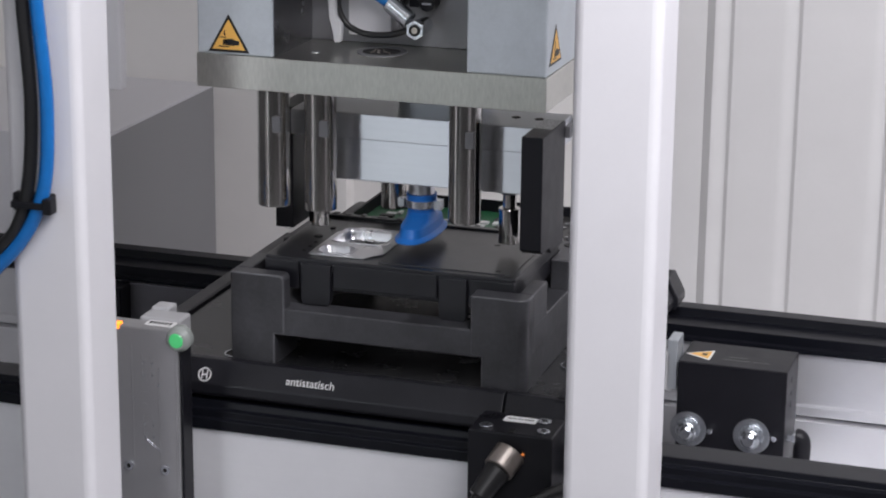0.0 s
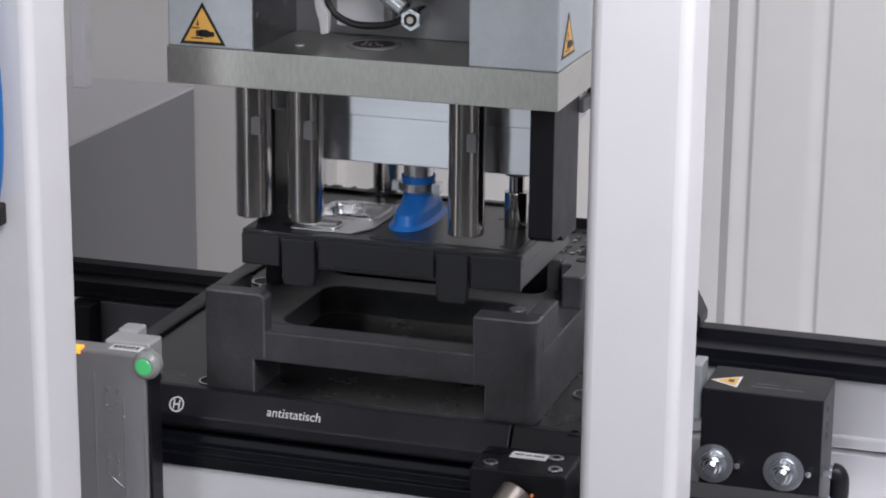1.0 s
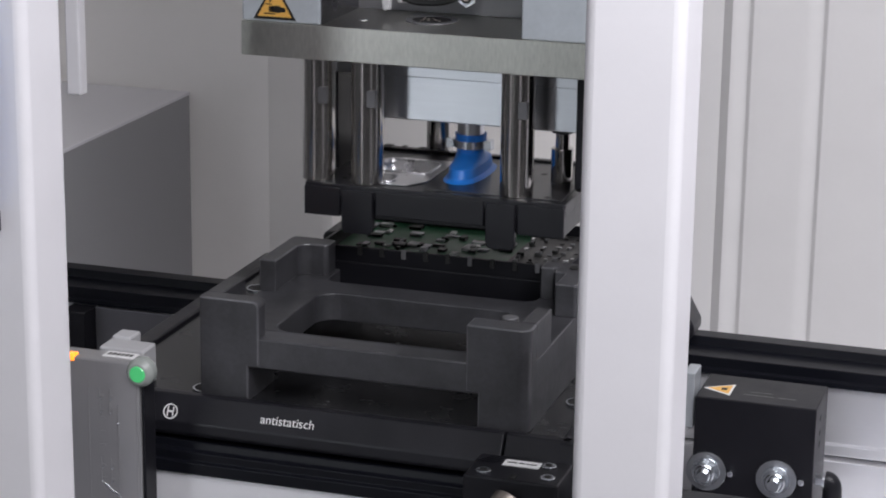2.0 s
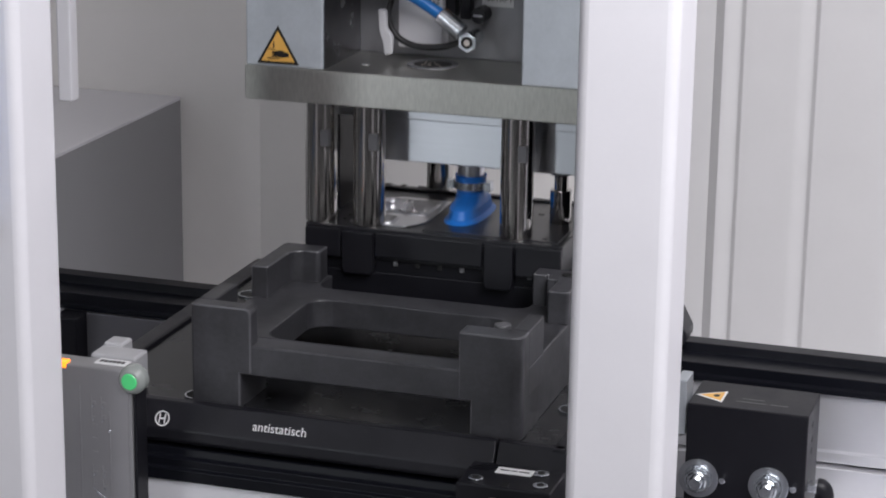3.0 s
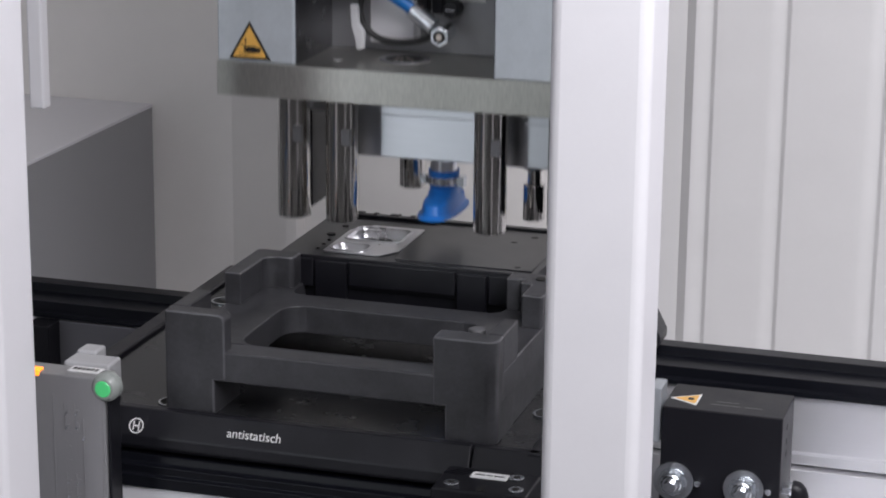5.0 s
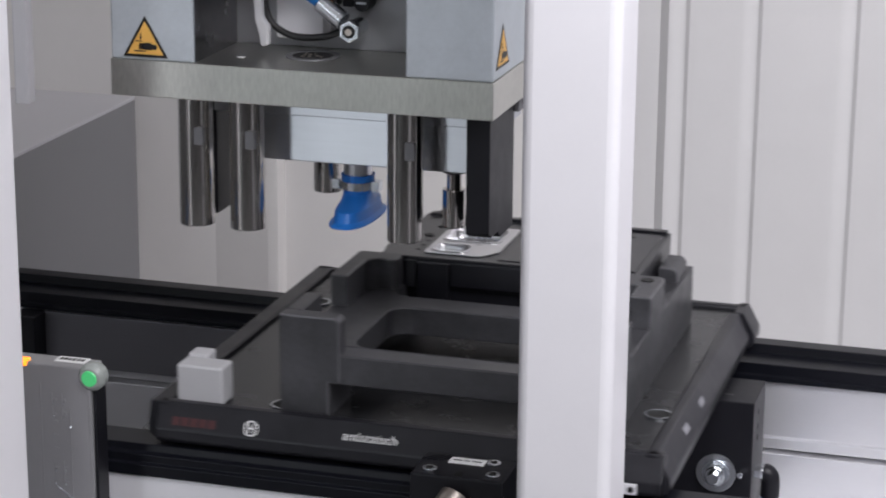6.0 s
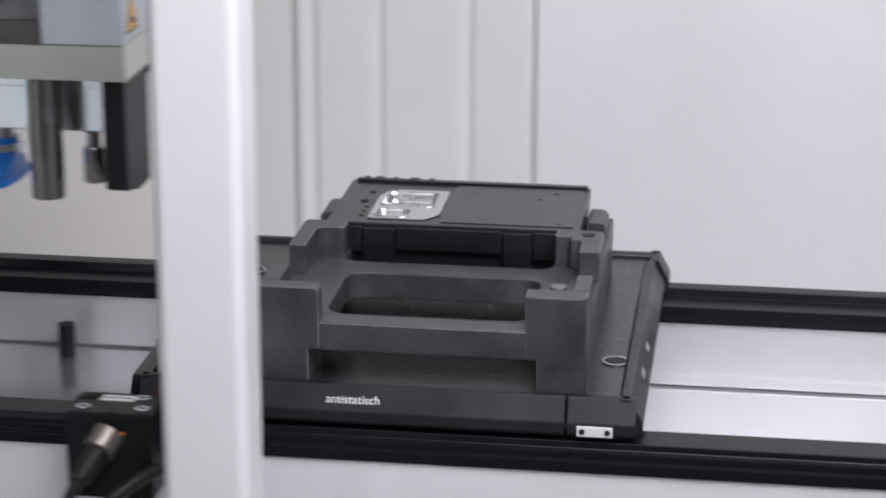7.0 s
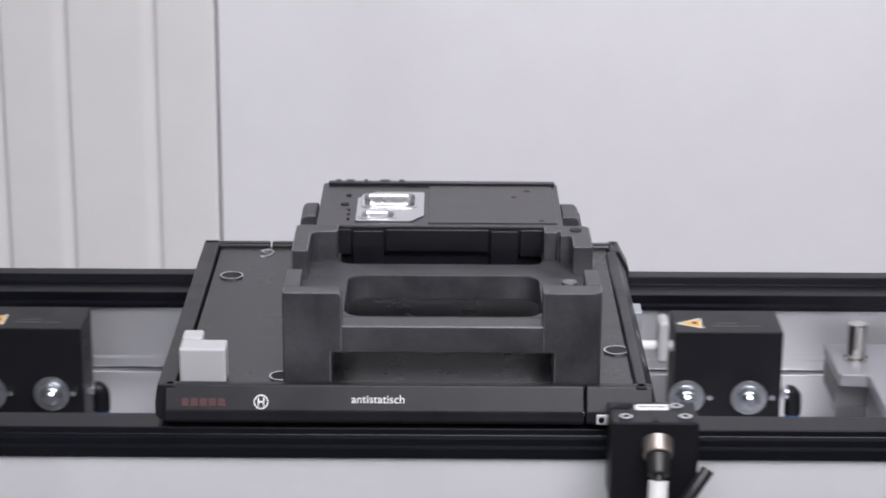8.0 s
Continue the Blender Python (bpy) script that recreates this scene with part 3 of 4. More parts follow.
def make_cover():
    """The upper shell of the control unit; its origin is the front left top corner."""
    c = thing("control_unit_cover", "black plastic control unit cover with stamped metal plate", "housing")
    w, d, h = EX1 - EX0, ED, 0.021
    px0, px1, py0, py1 = 0.027, 0.075, 0.009, 0.081
    bowls = ((px0 + 0.0045, px1 - 0.0065, 0.041, 0.074), (px0 + 0.004, px1 - 0.021, 0.014, 0.031))
    mouths = [rrect(a, b, e, g, 0.005) for a, b, e, g in bowls]
    # shell: a top with two openings for the sunken bowls, on a body parted by ribs at the front
    shell = part("shell", pierced(rrect(0, w, 0, d, 0.002), mouths, -0.008, 0, 0.0007), M_COVER, c)
    part("body", box(0.0004, w - 0.0004, 0.0012, d - 0.0004, -h, -0.008, 0.0006), M_COVER, shell)
    for xa, xb, za in ((0.0002, 0.0245, -0.021), (0.0485, 0.1205, -0.0185), (0.1425, w - 0.0002, -0.022)):
        part("front_panel", box(xa, xb, -0.0012, 0.003, za, -0.0022, 0.0008), M_COVER, shell)
    for rx0, rx1, rz in ((0.026, 0.047, -0.031), (0.122, 0.141, -0.032)):
        part("latch", swept([(rx0, -0.003), (rx1, -0.003), (rx1, rz + 0.004), (rx1 - 0.0015, rz), (rx0 + 0.0015, rz), (rx0, rz + 0.004)], "y", -0.0022, 0.003, 0.0006), M_COVER, c)
    part("top_panel", box(0.078, w - 0.004, 0.006, d - 0.008, -0.0004, 0.0007, 0.0004), M_COVER, c)
    part("rear_rail", box(0.004, w - 0.002, d - 0.0065, d - 0.001, -0.001, 0.0022, 0.0004), M_COVER, c)
    for lx, lw in ((0.009, 0.004), (0.017, 0.006), (0.03, 0.003), (0.042, 0.007), (0.056, 0.004)):
        part("rear_lug", box(lx, lx + lw, d - 0.004, d + 0.001, -0.002, 0.0027, 0.0003), M_COVER, c)
    # stamped plate with two sunken bowls
    out = [(px0, py0), (px1 - 0.009, py0), (px1, py0 + 0.014), (px1, py1), (px0 + 0.012, py1), (px0, py1 - 0.016)]
    pl = part("stamped_plate", pierced(fillet(out, [0.002] * 6), mouths, 0.0002, 0.0011, 0.0002), M_SILVER, c, "bright stamped metal plate")
    for (a, b, e, g), deep in zip(bowls, (0.0062, 0.005)):
        bm = bmesh.new()
        rings = []
        for inset, z in ((0.0, 0.0009), (0.0004, 0.0004), (0.0007, -0.0006), (0.0013, -deep + 0.0016), (0.002, -deep + 0.0004), (0.0034, -deep), (0.0048, -deep)):
            rings.append([bm.verts.new((x, y, z)) for x, y in rrect(a + inset, b - inset, e + inset, g - inset, 0.0052 - 0.5 * inset)])
        for lo, hi in zip(rings, rings[1:]):
            for k in range(len(lo)):
                bm.faces.new((lo[k], lo[(k + 1) % len(lo)], hi[(k + 1) % len(lo)], hi[k]))
        bm.faces.new(rings[-1])
        part("sunken_bowl", bm, M_SILVER, pl)
        lip = rrect(a - 0.0016, b + 0.0016, e - 0.0016, g + 0.0016, 0.0064)
        part("raised_lip", pierced(lip, [rrect(a + 0.0002, b - 0.0002, e + 0.0002, g - 0.0002, 0.005)], 0.0011, 0.0018, 0.0003), M_SILVER, pl)
    for hx, hy, r in ((0.018, 0.052, 0.003), (0.02, 0.075, 0.0022), (0.14, 0.07, 0.0022), (0.15, 0.086, 0.0026), (0.158, 0.012, 0.002)):
        part("hole", rod((hx, hy, 0.0003), (hx, hy, 0.00075), r, seg=18), M_DARKHOLE, c)
    for k in range(3):
        part("hole", rod((0.0215, 0.016 + k * 0.011, 0.0003), (0.0215, 0.016 + k * 0.011, 0.0006), 0.0013, seg=12), M_DARKHOLE, c)
    return c


cover = make_cover()

# ---------------------------------------------------------------- press head
PX0, PX1, PY0, PY1, PZ0, PZ1 = 0.052, 0.2862, 0.0018, 0.15, 0.1842, 0.206


def warning_sign(parent, size):
    """A yellow triangle with black rim and pictogram; lies in x and y, faces up."""
    h = size * 0.866

    def tri(k, z0, z1):
        c = Vector((size / 2, h / 3))
        pts = [c + (Vector(q) - c) * k for q in ((0, 0), (size, 0), (size / 2, h))]
        return swept([tuple(q) for q in pts], "z", z0, z1, size * 0.03, 2)
    s = part("warning_sign", tri(1.0, 0, 0.0003), M_INK, parent, "yellow warning triangle with black rim")
    part("yellow_field", tri(0.8, 0.0003, 0.0005), M_YELLOW, s)
    bm = bmesh.new()
    u = size
    prism(bm, [(x * u, z * u) for x, z in fillet([(0.44, 0.165), (0.62, 0.15), (0.66, 0.17), (0.76, 0.17), (0.76, 0.27), (0.66, 0.275), (0.6, 0.31), (0.46, 0.3), (0.41, 0.26)], [0.02] * 9)], "z", 0.0005, 0.0007)
    for k in range(4):
        bx(bm, (0.36 + 0.01 * (k % 2)) * u, 0.47 * u, (0.165 + 0.033 * k) * u, (0.19 + 0.033 * k) * u, 0.0005, 0.0007)
    bx(bm, 0.26 * u, 0.52 * u, 0.115 * u, 0.14 * u, 0.0005, 0.0007)
    bx(bm, 0.28 * u, 0.44 * u, 0.325 * u, 0.345 * u, 0.0005, 0.0007)
    bx(bm, 0.395 * u, 0.415 * u, 0.42 * u, 0.5 * u, 0.0005, 0.0007)
    prism(bm, [(0.37 * u, 0.42 * u), (0.405 * u, 0.365 * u), (0.44 * u, 0.42 * u)], "z", 0.0005, 0.0007)
    part("pictogram", bm, M_INK, s)
    return s


head = thing("press_head", "press head with thick steel plate, steel pillars and blue-grey brackets", "machine")
part("base_plate", box(PX0, PX1, PY0, PY1, PZ0, PZ1, 0.0006), M_PLATED, head, "thick zinc-plated steel plate")
bl = part("bracket", box(PX0 + 0.0005, 0.1042, PY0 + 0.001, 0.075, PZ1, 0.42, 0.0012), M_BLUEGREY, head, "blue-grey coated bracket")
br = part("bracket", box(0.234, PX1 - 0.0005, PY0 + 0.001, 0.075, PZ1, 0.42, 0.0012), M_BLUEGREY, head, "blue-grey coated bracket")
back = part("back_plate", box(0.1044, 0.2338, 0.072, 0.082, PZ1, 0.42, 0.0006), M_NICHE, head, "grey metal back plate")
# Cover added out of view; it keeps lamp light from the valve niche.
part("added_niche_cover", box(0.1052, 0.2338, 0.004, 0.014, 0.284, 0.42, 0.0006), M_BLUEGREY, head, "blue-grey cover added above the view to shade the valve niche")
part("slide_plate", box(0.1044, 0.2338, 0.0825, 0.1, 0.3, 0.667, 0.0006), M_GREY, head, "grey slide plate that carries the head")
part("inner_sheet", box(0.1042, 0.1048, PY0 + 0.003, 0.0718, PZ1, 0.42, 0.0), M_INNER, bl, "dull stainless inner sheet")
sg = warning_sign(bl, 0.0285)
sg.matrix_local = pose(0.0602, PY0 + 0.0008, PZ1 + 0.0018, 90, 0, 0)
sg = warning_sign(br, 0.0285)
sg.matrix_local = pose(PX1 - 0.0004, PY0 + 0.006, PZ1 + 0.006, 90, 0, 90)


def pillar(x, y):
    bm = bmesh.new()
    cyl(bm, (x, y, 0.1012), (x, y, PZ0 + 0.001), 0.0106, seg=40)
    bevel(bm, 0.0006, 2, 50)
    c = part("pillar", bm, M_STEEL, head, "polished steel pillar")
    part("spanner_flat", box(x + 0.0012, x + 0.0085, y - 0.0102, y - 0.006, 0.152, 0.163, 0.0004), M_STEELGREY, c)


for px, py in ((0.0926, 0.0324), (0.1258, 0.0315), (0.2245, 0.0334)):
    pillar(px, py)

# valve and fittings between the brackets
part("socket_ring", pierced([(0.1635 + 0.0165 * math.cos(a * math.pi / 20), 0.045 + 0.0165 * math.sin(a * math.pi / 20)) for a in range(40)],
                            [[(0.1635 + 0.0125 * math.cos(a * math.pi / 20), 0.045 + 0.0125 * math.sin(a * math.pi / 20)) for a in range(40)]], PZ1, PZ1 + 0.0008, 0.0002), M_STEELGREY, head)
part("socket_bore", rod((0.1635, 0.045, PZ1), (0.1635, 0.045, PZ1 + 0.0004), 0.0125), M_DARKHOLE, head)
chip_rng = random.Random(7)
for k in range(12):
    cx, cy = 0.1635 + chip_rng.uniform(-0.007, 0.008), 0.045 + chip_rng.uniform(-0.006, 0.006)
    part("bore_thread", box(cx, cx + chip_rng.uniform(0.0006, 0.002), cy, cy + 0.0012, PZ1 + 0.0004, PZ1 + 0.0009, 0.0), M_BRASS, head)
for hx, hy in ((0.1235, 0.03), (0.2295, 0.03)):
    part("screw_hole", rod((hx, hy, PZ1), (hx, hy, PZ1 + 0.0006), 0.0028, seg=16), M_SILVER, head)
lab = part("name_label", box(0.1878, 0.2088, 0.0714, 0.072, 0.2414, 0.2525, 0.0), M_LABEL, back, "white label printed -501KF1")
text_mesh("printed_text", "-501KF1", 0.0056, pose(0.189, 0.0713, 0.2449, 90, 0, 0), M_INK, lab)
vb = part("valve_body", box(0.1355, 0.1655, 0.058, 0.072, 0.2135, 0.2495, 0.0012), M_WHITE, back, "white valve body")
text_mesh("printed_text", "BG2", 0.0056, pose(0.1535, 0.0577, 0.2432, 90, 0, 0), M_INK, vb)
for rx in (0.1657, 0.1757):
    rl = part("sensor_rail", box(rx, rx + 0.0068, 0.063, 0.072, 0.2335, 0.31, 0.0006), M_BLACK, back, "black sensor rail")
    capscrew(rl, rx + 0.0036, 0.063, 0.2498, 0.0031, "y")
part("indicator", rod((0.178, 0.0632, 0.2586), (0.178, 0.0622, 0.2586), 0.0012, seg=12), M_AMBER, back, "tiny amber indicator, lit")
for kz in (0.2371, 0.2627, 0.274):
    bm = bmesh.new()
    cyl(bm, (0.1892, 0.072, kz), (0.1892, 0.058, kz), 0.0052, seg=22)
    bevel(bm, 0.0008, 2, 50)
    k = part("regulator_knob", bm, M_BLACK, back, "black knurled knob")
    part("slot", box(0.1862, 0.1922, 0.0574, 0.0582, kz - 0.0006, kz + 0.0006, 0.0), M_GREY, k)
part("blue_hose", tube([(0.098, 0.05, 0.272), (0.118, 0.042, 0.2585), (0.1449, 0.04, 0.2532), (0.1695, 0.044, 0.2385)], 0.0039, 14), M_HOSE, head, "blue air hose")
part("black_hose", tube([(0.1, 0.045, 0.2605), (0.13, 0.04, 0.2635), (0.1635, 0.044, 0.2675), (0.172, 0.055, 0.2685)], 0.004, 14), M_CABLE, head, "black air hose")
part("push_in_fitting", rod((0.1685, 0.044, 0.239), (0.1835, 0.042, 0.2285), 0.0058, 0.0061, seg=24, w=0.0008), M_ZINC, head, "nickel push-in fitting")
part("upper_fitting", rod((0.168, 0.05, 0.267), (0.18, 0.056, 0.2685), 0.0055, seg=22, w=0.0008), M_ZINC, head)
bm = bmesh.new()
cyl(bm, (0.188, 0.06, 0.2235), (0.1885, 0.0385, 0.2235), 0.0052, seg=22)
cyl(bm, (0.1885, 0.043, 0.2235), (0.1887, 0.0362, 0.2235), 0.0066, seg=6)
bevel(bm, 0.0005, 2, 40)
banjo = part("banjo_nut", bm, M_ZINC, head, "nickel hex nut")
part("nut_bore", rod((0.1887, 0.0363, 0.2235), (0.1887, 0.0358, 0.2235), 0.0038), M_DARKHOLE, banjo)
part("bore_tip", rod((0.1887, 0.0358, 0.2235), (0.1887, 0.0353, 0.2235), 0.002, seg=14), M_BRASS, banjo)
part("dark_cable", tube([(0.133, 0.052, 0.245), (0.1315, 0.05, 0.234), (0.137, 0.05, 0.2225), (0.1498, 0.05, 0.2165), (0.1689, 0.05, 0.2172), (0.181, 0.052, 0.222)], 0.0021), M_CABLE, head, "thin black cable")
part("cable_holder", swept([(0.129, 0.241), (0.1345, 0.2405), (0.135, 0.229), (0.139, 0.224), (0.1385, 0.2125), (0.1335, 0.2115), (0.1325, 0.219), (0.13, 0.227)], "y", 0.036, 0.041, 0.0012, 2), M_NYLON, head, "white plastic cable holder")

# gripper carriage that slides under the plate
grip = part("gripper_block", box(0.123, 0.2625, 0.056, 0.1055, 0.1385, 0.1836, 0.0008), M_BRUSH, head, "brushed aluminium gripper block")
bar = part("cross_bar", box(0.095, 0.2765, 0.0557, 0.104, 0.1665, 0.1838, 0.0008), M_BRUSH, grip)
for hx in (0.114, 0.244, 0.26):
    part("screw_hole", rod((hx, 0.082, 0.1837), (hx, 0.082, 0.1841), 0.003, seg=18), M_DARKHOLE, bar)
part("gripper_finger", swept([(0.03, 0.1838), (0.03, 0.109), (0.036, 0.106), (0.05, 0.106), (0.056, 0.1015), (0.085, 0.1015), (0.085, 0.1838)], "x", 0.2627, 0.277, 0.0006), M_BLACK, grip, "black gripper finger")
part("gripper_finger", box(0.082, 0.0948, 0.06, 0.105, 0.1, 0.1838, 0.0006), M_BLACK, grip, "black gripper finger")
clamp = part("finger_clamp", box(0.276, 0.287, 0.106, 0.12, 0.17, 0.1838, 0.0008), M_BLACK, grip, "small black clamp")
part("link", box(0.268, 0.28, 0.085, 0.11, 0.172, 0.18, 0.0006), M_STEELGREY, clamp)
capscrew(clamp, 0.281, 0.106, 0.178, 0.0036, "y")
part("rear_pin", rod((0.1405, 0.136, 0.1003), (0.1405, 0.136, 0.17), 0.0092, w=0.0005), M_STEEL, grip, "thick steel hold-down pin")
part("pin_arm", box(0.131, 0.15, 0.105, 0.146, 0.17, 0.1838, 0.0006), M_BRUSH, grip)
for gx, gy in ((0.2425, 0.0756), (0.108, 0.0756)):
    part("hold_down_pin", rod((gx, gy, 0.1003), (gx, gy, 0.124), 0.0072, w=0.0005), M_STEEL, grip, "steel hold-down pin")
    part("pin_thread", rod((gx, gy, 0.124), (gx, gy, 0.136), 0.0046), M_STEEL, grip)
    part("pin_collar", rod((gx, gy, 0.134), (gx, gy, 0.169 if gx < 0.12 else 0.139), 0.007, w=0.0005), M_STEELGREY, grip)


carriage = part("guide_carriage", box(0.153, 0.214, 0.1075, 0.13, 0.146, PZ0, 0.0008), M_BRUSH, head, "bright guide carriage behind the gripper block")
for sx in (0.1585, 0.2085):
    capscrew(carriage, sx, 0.1075, 0.174, 0.0034, "y")


def suction_cup(parent):
    # oval foot that rises to a round neck
    bm = bmesh.new()
    rings = []
    for z, a, b, cy in ((0.0, 0.0132, 0.034, 0.003), (0.0008, 0.0134, 0.034, 0.003), (0.0022, 0.0114, 0.032, 0.003), (0.003, 0.0106, 0.031, 0.003), (0.0088, 0.01, 0.0285, 0.003),
                        (0.0102, 0.0096, 0.025, 0.003), (0.0112, 0.0094, 0.0165, 0.003), (0.014, 0.0092, 0.0125, 0.003), (0.0158, 0.009, 0.0102, 0.003), (0.0275, 0.0104, 0.0104, 0.003)):
        ring = []
        for k in range(36):
            t = 2 * math.pi * k / 36
            c, s = math.cos(t), math.sin(t)
            n = 0.8 if b > 0.014 else 1
            ring.append(bm.verts.new((a * math.copysign(abs(c) ** n, c), cy + b * math.copysign(abs(s) ** n, s), z)))
        rings.append(ring)
    for a, b in zip(rings, rings[1:]):
        for k in range(36):
            bm.faces.new((a[k], a[(k + 1) % 36], b[(k + 1) % 36], b[k]))
    bm.faces.new(rings[0])
    bm.faces.new(rings[-1])
    cup = part("suction_cup", bm, M_BLUE, parent, "blue rubber suction cup with metal clamp")
    cup.matrix_local = pose(0.181, 0.073, 0.1012)
    bm = bmesh.new()
    cyl(bm, (0, 0.003, 0.0185), (0, 0.003, 0.0235), 0.0111, seg=30)
    bx(bm, 0.0105, 0.0152, -0.003, 0.004, 0.0178, 0.0242)
    bx(bm, -0.0148, -0.0105, -0.003, 0.003, 0.0182, 0.0238)
    part("hose_clamp", bm, M_ZINC, cup, "metal hose clamp")
    part("neck", rod((0, 0.003, 0.027), (0, 0.003, 0.0378), 0.0088), M_SILVER, cup)


suction_cup(grip)

# ---------------------------------------------------------------- stop gates, sensors
def stop_gate(x):
    s = thing("stop_gate", "black stop gate with damper between the conveyor sections", "stop gate", "stop gates", pose(x, 0.18, -0.0275))
    part("body", box(0, 0.0775, 0, 0.048, -0.115, 0, 0.0008), M_BLACK, s)
    sg = part("caution_label", swept([(0.002, 0.018), (0.0205, 0.008), (0.0205, 0.03)], "z", 0.0, 0.0003), M_LABEL, s, "yellow triangle label")
    part("yellow_field", swept([(0.0048, 0.018), (0.0192, 0.0105), (0.0192, 0.0275)], "z", 0.0003, 0.0005), M_YELLOW, sg)
    part("pictogram", box(0.0135, 0.017, 0.0165, 0.0205, 0.0005, 0.0007, 0), M_INK, sg)
    for k, (a, b) in enumerate(((0.029, 0.048), (0.032, 0.046), (0.051, 0.062))):
        part("print_bar", box(a, b, 0.013 + 0.006 * (k % 2), 0.0142 + 0.006 * (k % 2), 0.0, 0.0002, 0), M_FAINT, s, "faint grey printed line")
    for bxp in (0.0092, 0.0545):
        hexbolt(s, bxp, -0.0002, -0.0497, 0.013)
        part("pin", rod((bxp + 0.0162, 0.001, -0.048), (bxp + 0.0162, -0.006, -0.048), 0.0021, seg=14, w=0.0005), M_ZINC, s)
    for hz in (-0.012, -0.022, -0.03):
        part("hole", rod((0.0772, 0.02, hz), (0.0777, 0.02, hz), 0.0022, seg=14), M_DARKHOLE, s)
    part("fitting", rod((0.077, 0.012, -0.0510), (0.083, 0.012, -0.0510), 0.0042, seg=6), M_ZINC, s, "nickel hose fitting")
    part("fitting_ring", rod((0.0825, 0.012, -0.0510), (0.085, 0.012, -0.0510), 0.0048, seg=20), M_ZINC, s)
    el = part("elbow", tube([(0.084, 0.012, -0.0510), (0.0865, 0.012, -0.0515), (0.0885, 0.012, -0.0555), (0.0885, 0.012, -0.0665)], 0.0062, 16), M_BLACK, s, "black push-in elbow")
    part("release_ring", rod((0.0885, 0.012, -0.0665), (0.0885, 0.012, -0.0705), 0.0056), M_HOSE, el)
    part("hose", rod((0.0885, 0.012, -0.0705), (0.0885, 0.012, -0.1125), 0.004), M_HOSE, el)
    bm = bmesh.new()
    prism(bm, [(0.004, -0.0265), (0.004, 0.006), (0.024, 0.006), (0.024, -0.0265)], "x", -0.012, -0.0040)
    bevel(bm, 0.003, 3)
    part("flange", bm, M_NYLON, s, "white plastic flange")
    pl = part("plunger", rod((-0.038, 0.014, -0.0155), (0.01, 0.014, -0.0155), 0.004), M_FLANGE, s, "steel damper rod with stop plate")
    part("stop_plate", box(-0.041, -0.0335, 0.004, 0.024, -0.0235, 0.0135, 0.0008), M_BLUESTEEL, pl, "blue-grey steel stop plate")
    return s, pl


gate_a, plunger_a = stop_gate(0.3395)
gate_b, plunger_b = stop_gate(0.8438)


